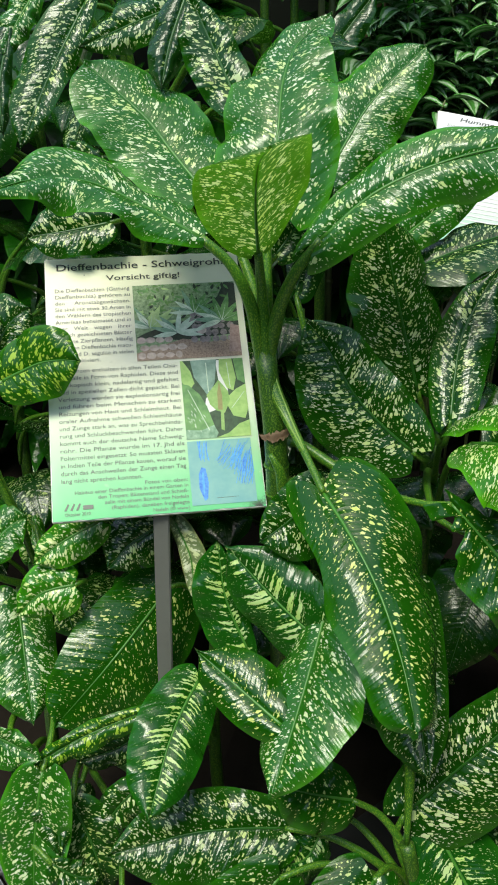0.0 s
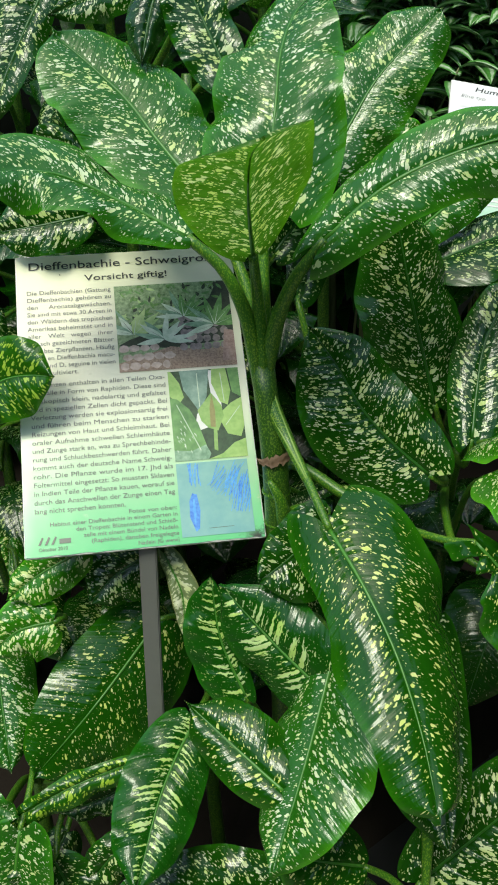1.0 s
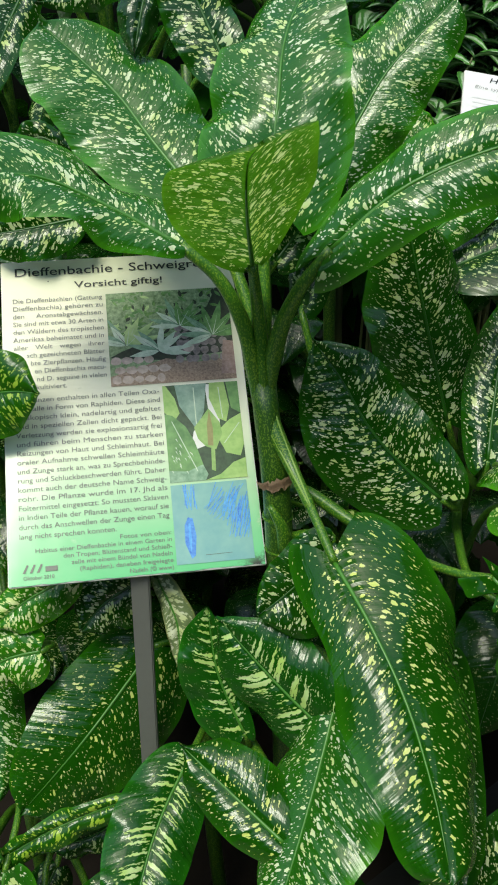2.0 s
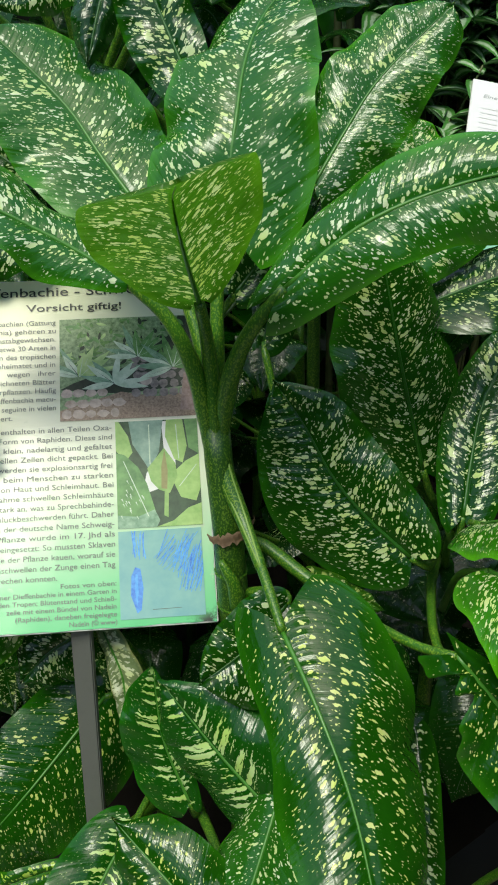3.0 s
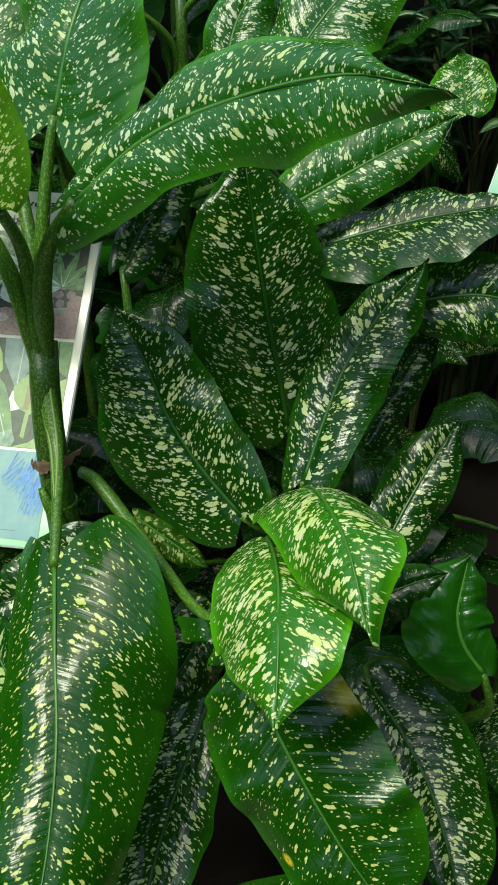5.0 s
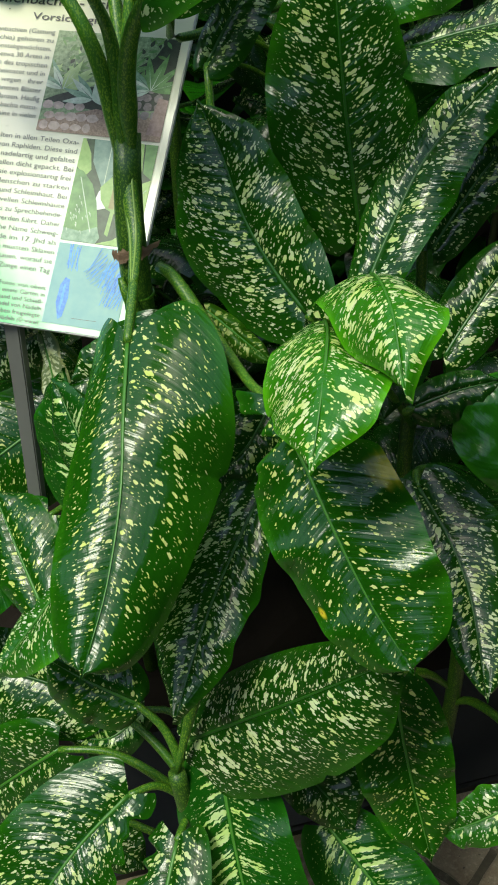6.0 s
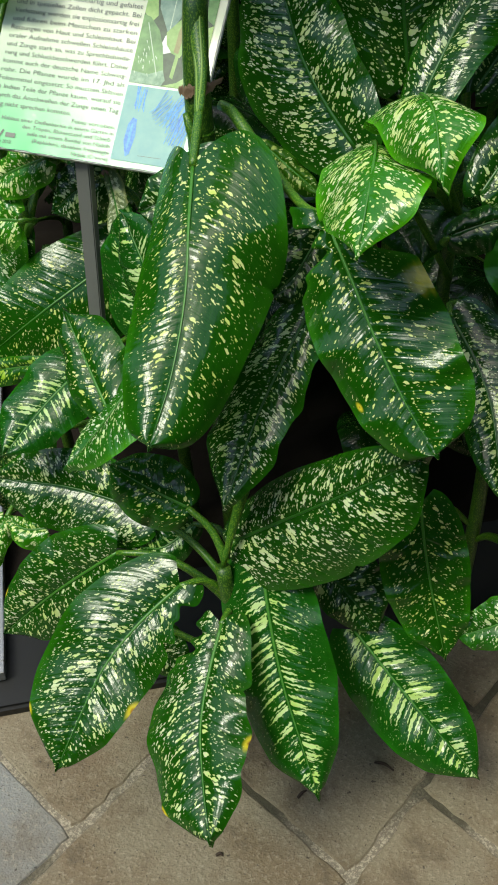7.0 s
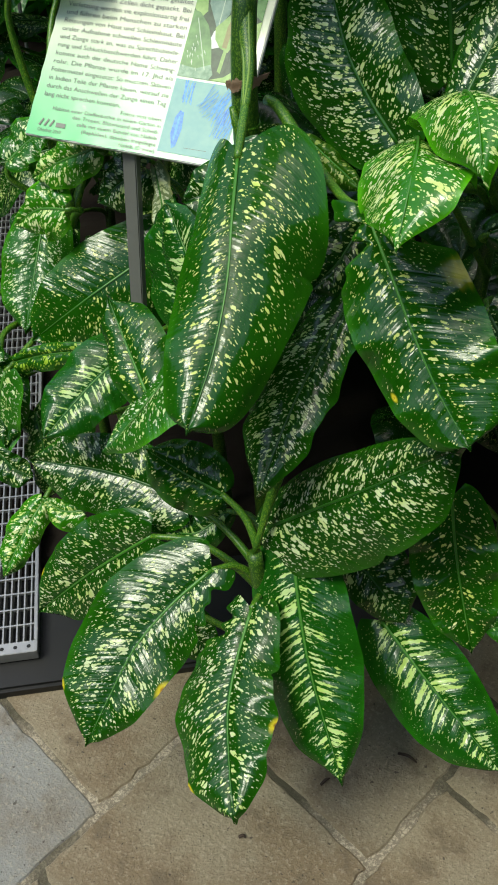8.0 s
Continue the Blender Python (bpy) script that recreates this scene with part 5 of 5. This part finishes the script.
def hedge(seed=3, count=1500):
    """Far foliage, a mass that nobody could count."""
    rng = random.Random(seed)
    bm = bmesh.new()
    vein, blade = bm.loops.layers.uv.new("vein"), bm.loops.layers.uv.new("blade")
    for _ in range(count):
        c = Vector((rng.uniform(-2.6, 1.6), rng.uniform(2.75, 3.4), rng.uniform(0.05, 2.2)))
        if c.x > 0.3:
            c.y = 3.15 + 0.4 * (c.y - 2.75)
        out = Vector((rng.uniform(-0.7, 0.7), -1, rng.uniform(-0.8, 0.5))).normalized()
        side = out.cross(Vector((0, 0, 1))).normalized()
        up = side.cross(out)
        size, half = rng.uniform(0.14, 0.3), rng.uniform(0.03, 0.06)
        rows = []
        for k in range(5):
            s = k / 4
            p = c + out * size * s + up * size * (0.25 * s - 0.45 * s * s)
            w = half * math.sin(math.pi * (0.06 + 0.92 * s) ** 0.8)
            rows.append([bm.verts.new(p - side * w + up * w * 0.3), bm.verts.new(p), bm.verts.new(p + side * w + up * w * 0.3)])
        for k in range(4):
            for j in range(2):
                f = bm.faces.new((rows[k][j], rows[k][j + 1], rows[k + 1][j + 1], rows[k + 1][j]))
                for lp, (a, b) in zip(f.loops, ((j - 1, k), (j, k), (j, k + 1), (j - 1, k + 1))):
                    lp[blade].uv = (a, b / 4)
                    lp[vein].uv = (b / 4 * size - 0.4 * abs(a) * half, abs(a) * half)
    ob = mesh_thing("background_foliage", bm, LEAVES["plain"], "mass of dark green foliage in the shade", "foliage", kind="stuff", smooth=True)
    return ob


hedge()


# ---------------------------------------------------------------- far corner: canes, small striped plants, a second sign
CANE = plain("cane_green", (0.12, 0.15, 0.05), 0.5, grain=40, change=0.4)
CANE_DRY = plain("cane_dry", (0.20, 0.14, 0.07), 0.6, grain=40, change=0.4)


def build_canes():
    rng = random.Random(8)
    for k in range(16):
        x, y = rng.uniform(0.35, 1.35), rng.uniform(2.98, 3.2)
        cane = thing("bamboo_cane", "thin upright bamboo cane, dull green or dry", "bamboo", "bamboo canes behind the plants")
        lean = rng.uniform(-0.08, 0.08)
        part("culm", tube([(x, y, 0.0), (x + lean * 0.5, y, 1.0), (x + lean, y, 2.2)], (0.011, 0.010, 0.008), 8, 20), CANE_DRY if k % 3 == 0 else CANE, cane)
        for h in range(1, 7):
            z = h * 0.33 + rng.uniform(-0.02, 0.02)
            part("node_ring", tube([(x + lean * z / 2.2, y, z), (x + lean * z / 2.2, y, z + 0.006), (x + lean * z / 2.2, y, z + 0.012)], (0.011, 0.0135, 0.011), 8, 4), CANE, cane)


def small_leaf_material():
    n = Nodes("small_striped_leaf")
    sep = n.add("ShaderNodeSeparateXYZ")
    n.link(n.uv("blade"), sep.inputs[0])
    side = n.math("ABSOLUTE", sep.outputs[0])
    band = n.math("MULTIPLY", n.step(side, 0.25, 0.38), n.step(side, 0.78, 0.6))
    grain = n.noise(n.uv("blade"), 9.0, 3.0)
    n.set("Base Color", n.mix(n.math("MULTIPLY", band, n.math("MULTIPLY_ADD", grain, 1.0, 0.2)), rgb(0.06, 0.22, 0.035), rgb(0.52, 0.66, 0.46)))
    n.set("Roughness", 0.38)
    return n.mat


SMALL = small_leaf_material()


def small_leaf(parent, base, out, size):
    bm = bmesh.new()
    blade = bm.loops.layers.uv.new("blade")
    side = out.cross(Vector((0.05, 0, 1))).normalized()
    up = side.cross(out)
    rows = []
    for k in range(7):
        s = k / 6
        p = base + out * size * s + up * size * (0.28 * s - 0.5 * s * s)
        w = size * 0.27 * math.sin(math.pi * min(1, 0.04 + 0.96 * s) ** 0.75)
        rows.append([bm.verts.new(p - side * w + up * w * 0.35), bm.verts.new(p), bm.verts.new(p + side * w + up * w * 0.35)])
    for k in range(6):
        for j in range(2):
            f = bm.faces.new((rows[k][j], rows[k][j + 1], rows[k + 1][j + 1], rows[k + 1][j]))
            for lp, (a, b) in zip(f.loops, ((j - 1, k), (j, k), (j, k + 1), (j - 1, k + 1))):
                lp[blade].uv = (a, b / 6)
    part("leaf", bm, SMALL, parent)


def small_plant(x, y, z, seed, shoots=5):
    rng = random.Random(seed)
    plant = thing("spiderwort", "small trailing plant with pale striped pointed leaves", "plant", "small striped plants behind the sign")
    for _ in range(shoots):
        turn = rng.uniform(0, 6.28)
        tip = Vector((x + 0.14 * math.cos(turn), y + 0.10 * math.sin(turn) - 0.05, z + rng.uniform(-0.05, 0.14)))
        root = Vector((x, y + 0.04, 0.0))
        part("shoot", tube([root, Vector((x, y, z * 0.7)), tip], (0.004, 0.0035, 0.0025), 6, 14), CANE, plant)
        for k in range(9):
            a = turn + k * 2.4
            out = Vector((math.cos(a), math.sin(a), rng.uniform(-0.15, 0.5))).normalized()
            small_leaf(plant, tip - Vector((0, 0, 0.018 * k)), out, rng.uniform(0.085, 0.125))


def build_far_sign():
    sign = thing("information_sign", "second printed plant sheet, white with a green foot, among foliage", "sign")
    turn = SIGN_POSE.to_3x3().to_4x4() @ Matrix.Rotation(radians(-15), 4, "Z")
    low = Vector((0.67, 2.634, 1.195)) - (turn @ Vector((0, 0.42, 0)))
    sign.matrix_basis = Matrix.Translation(low) @ turn
    part("board", box(-0.001, 0.298, -0.001, 0.421, -0.008, -0.0006, 0.001), BOARD, sign)
    bm = bmesh.new()
    bmesh.ops.create_grid(bm, x_segments=12, y_segments=16, size=0.5)
    for v in bm.verts:
        v.co = Vector(((v.co.x + 0.5) * 0.297, (v.co.y + 0.5) * 0.42, 0.0))
    part("sheet", bm, PAPER_WHITE, sign, "laminated sheet fading from white to green")
    write(sign, "Humme", 0.052, 0.398, 0.0125, 0.085, slant=0.2, bold=0.0001, name="title")
    write(sign, "Eine typ", 0.022, 0.378, 0.0085, 0.055, INK_GREY, slant=0.2)
    for k in range(22):
        y = 0.352 - k * 0.0118
        patch("text_bar", [(0.02, y), (0.27, y), (0.27, y + 0.0035), (0.02, y + 0.0035)], INK_PALE, sign, 0.0009)
    part("post", box(0.14, 0.16, 0.05, 0.09, -1.4, -0.009), STAKE, sign)
    return sign


INK_GREY = plain("faded_print", (0.42, 0.44, 0.42), 0.4, grain=300, change=0.2, relief=0.0)
INK_PALE = plain("pale_print", (0.82, 0.84, 0.83), 0.4, grain=300, change=0.2, relief=0.0)
build_canes()
for k, (x, y, z) in enumerate(((0.56, 2.80, 1.16), (0.62, 2.92, 1.26), (0.76, 2.94, 1.30), (0.50, 2.76, 1.00), (0.90, 2.96, 1.30), (0.70, 2.98, 1.42), (0.84, 2.98, 1.44), (1.02, 2.96, 1.36), (0.58, 3.00, 1.40), (1.08, 3.00, 1.48), (0.96, 3.02, 1.54))):
    small_plant(x, y, z, 30 + k, 6)
build_far_sign()


# dry sheath and old leaf scars on the tall stem
part("petiole", tube([(0.368, 1.452, 0.872), (0.386, 1.446, 0.872), (0.431, 1.424, 0.853), (0.493, 1.385, 0.838), (0.545, 1.338, 0.848), (0.580, 1.310, 0.864)], (0.0062, 0.0075, 0.0062, 0.0052, 0.0048, 0.0045), 12, 26), PETIOLE, main_plant)
part("old_stalk", tube([(0.345, 1.412, 0.872), (0.351, 1.408, 0.864), (0.360, 1.407, 0.846), (0.364, 1.412, 0.812)], (0.0035, 0.0065, 0.0085, 0.009), 10, 12), PETIOLE, main_plant, "pale stub of an old stalk")
SHEATH_LINE = ((0.341, 1.446, 0.972), (0.351, 1.434, 0.952), (0.368, 1.413, 0.926), (0.392, 1.371, 0.899))
part("leaf_sheath", tube(SHEATH_LINE, (0.0100, 0.0090, 0.0068, 0.0058), 12, 16, 0.8), PETIOLE, main_plant, "open sheath at the foot of the leaf stalk")
part("petiole", tube([(0.380, 1.392, 0.911), (0.392, 1.371, 0.899), (0.406, 1.343, 0.884), (0.419, 1.316, 0.869)], (0.0048, 0.0052, 0.0050, 0.0045), 12, 12), PETIOLE, main_plant)
for side in (-1, 1):
    rim = [(x + side * w * 0.72, y - 0.0035, z + 0.003) for (x, y, z), w in zip(SHEATH_LINE, (0.0098, 0.0082, 0.0052, 0.0010))]
    part("sheath_rim", tube(rim, (0.0014, 0.0017, 0.0014, 0.0007), 7, 14), PALE_RIM, main_plant, "pale rolled rim of the sheath")


def dry_wisp():
    """A torn, curled strip of brown sheath round the stem."""
    rng = random.Random(6)
    bm = bmesh.new()
    rows = []
    for k in range(30):
        a = radians(195 + 200 * k / 29)
        r = 0.0200 + 0.009 * max(0, k - 20) / 9 + rng.uniform(-0.0008, 0.0014)
        z = 0.894 + 0.014 * k / 29 + rng.uniform(-0.0015, 0.0015)
        half = 0.0075 * math.sin(math.pi * (k + 1.5) / 32) * rng.uniform(0.6, 1.25)
        c = Vector((0.350 + r * math.cos(a), 1.430 + r * math.sin(a), z))
        rows.append([bm.verts.new(c + Vector((0, 0, -half))), bm.verts.new(c + Vector((0.001 * math.cos(a), 0.001 * math.sin(a), 0))), bm.verts.new(c + Vector((0, 0, half)))])
    for a, b in zip(rows, rows[1:]):
        for j in range(2):
            bm.faces.new((a[j], a[j + 1], b[j + 1], b[j]))
    bmesh.ops.solidify(bm, geom=bm.faces[:], thickness=0.0009)
    return bm


part("dry_sheath", dry_wisp(), SHEATH, main_plant, "shrivelled torn brown sheath round the stem")
for h in (0.80, 0.845):
    part("leaf_scar", tube([(0.357 - (h - 0.78) * 0.06, 1.43, h), (0.357 - (h - 0.78) * 0.06, 1.43, h + 0.002), (0.357 - (h - 0.78) * 0.06, 1.43, h + 0.004)], (0.0178, 0.0184, 0.0178), 14, 4), PETIOLE, main_plant)

# stalks that come up behind the two bright drooping leaves
part("petiole", tube([(0.612, 1.685, 0.68), (0.600, 1.60, 0.79), (0.598, 1.52, 0.87), (0.608, 1.448, 0.917)], (0.0055, 0.005, 0.0045, 0.004), 10, 16), PETIOLE, right_plant)
part("petiole", tube([(0.612, 1.685, 0.58), (0.600, 1.55, 0.74), (0.594, 1.44, 0.86), (0.605, 1.360, 0.925)], (0.0055, 0.005, 0.0045, 0.004), 10, 16), PETIOLE, right_plant)


def build_twig(x, y, turn, length):
    dx, dy = math.cos(radians(turn)) * length, math.sin(radians(turn)) * length
    bm = tube([(x, y, 0.003), (x + dx * 0.5, y + dy * 0.5 + 0.003, 0.005), (x + dx, y + dy, 0.003)], (0.0022, 0.0026, 0.0012), 7, 8)
    return mesh_thing("twig", bm, SHEATH_DARK, "short dark twig lying on the paving", "twig", "debris on the paving", smooth=True)


SHEATH_DARK = plain("dark_twig", (0.05, 0.035, 0.025), 0.9, grain=200, change=0.4)
build_twig(0.775, 1.232, 5, 0.032)
build_twig(0.700, 1.120, 70, 0.018)
build_twig(0.640, 0.985, 30, 0.010)
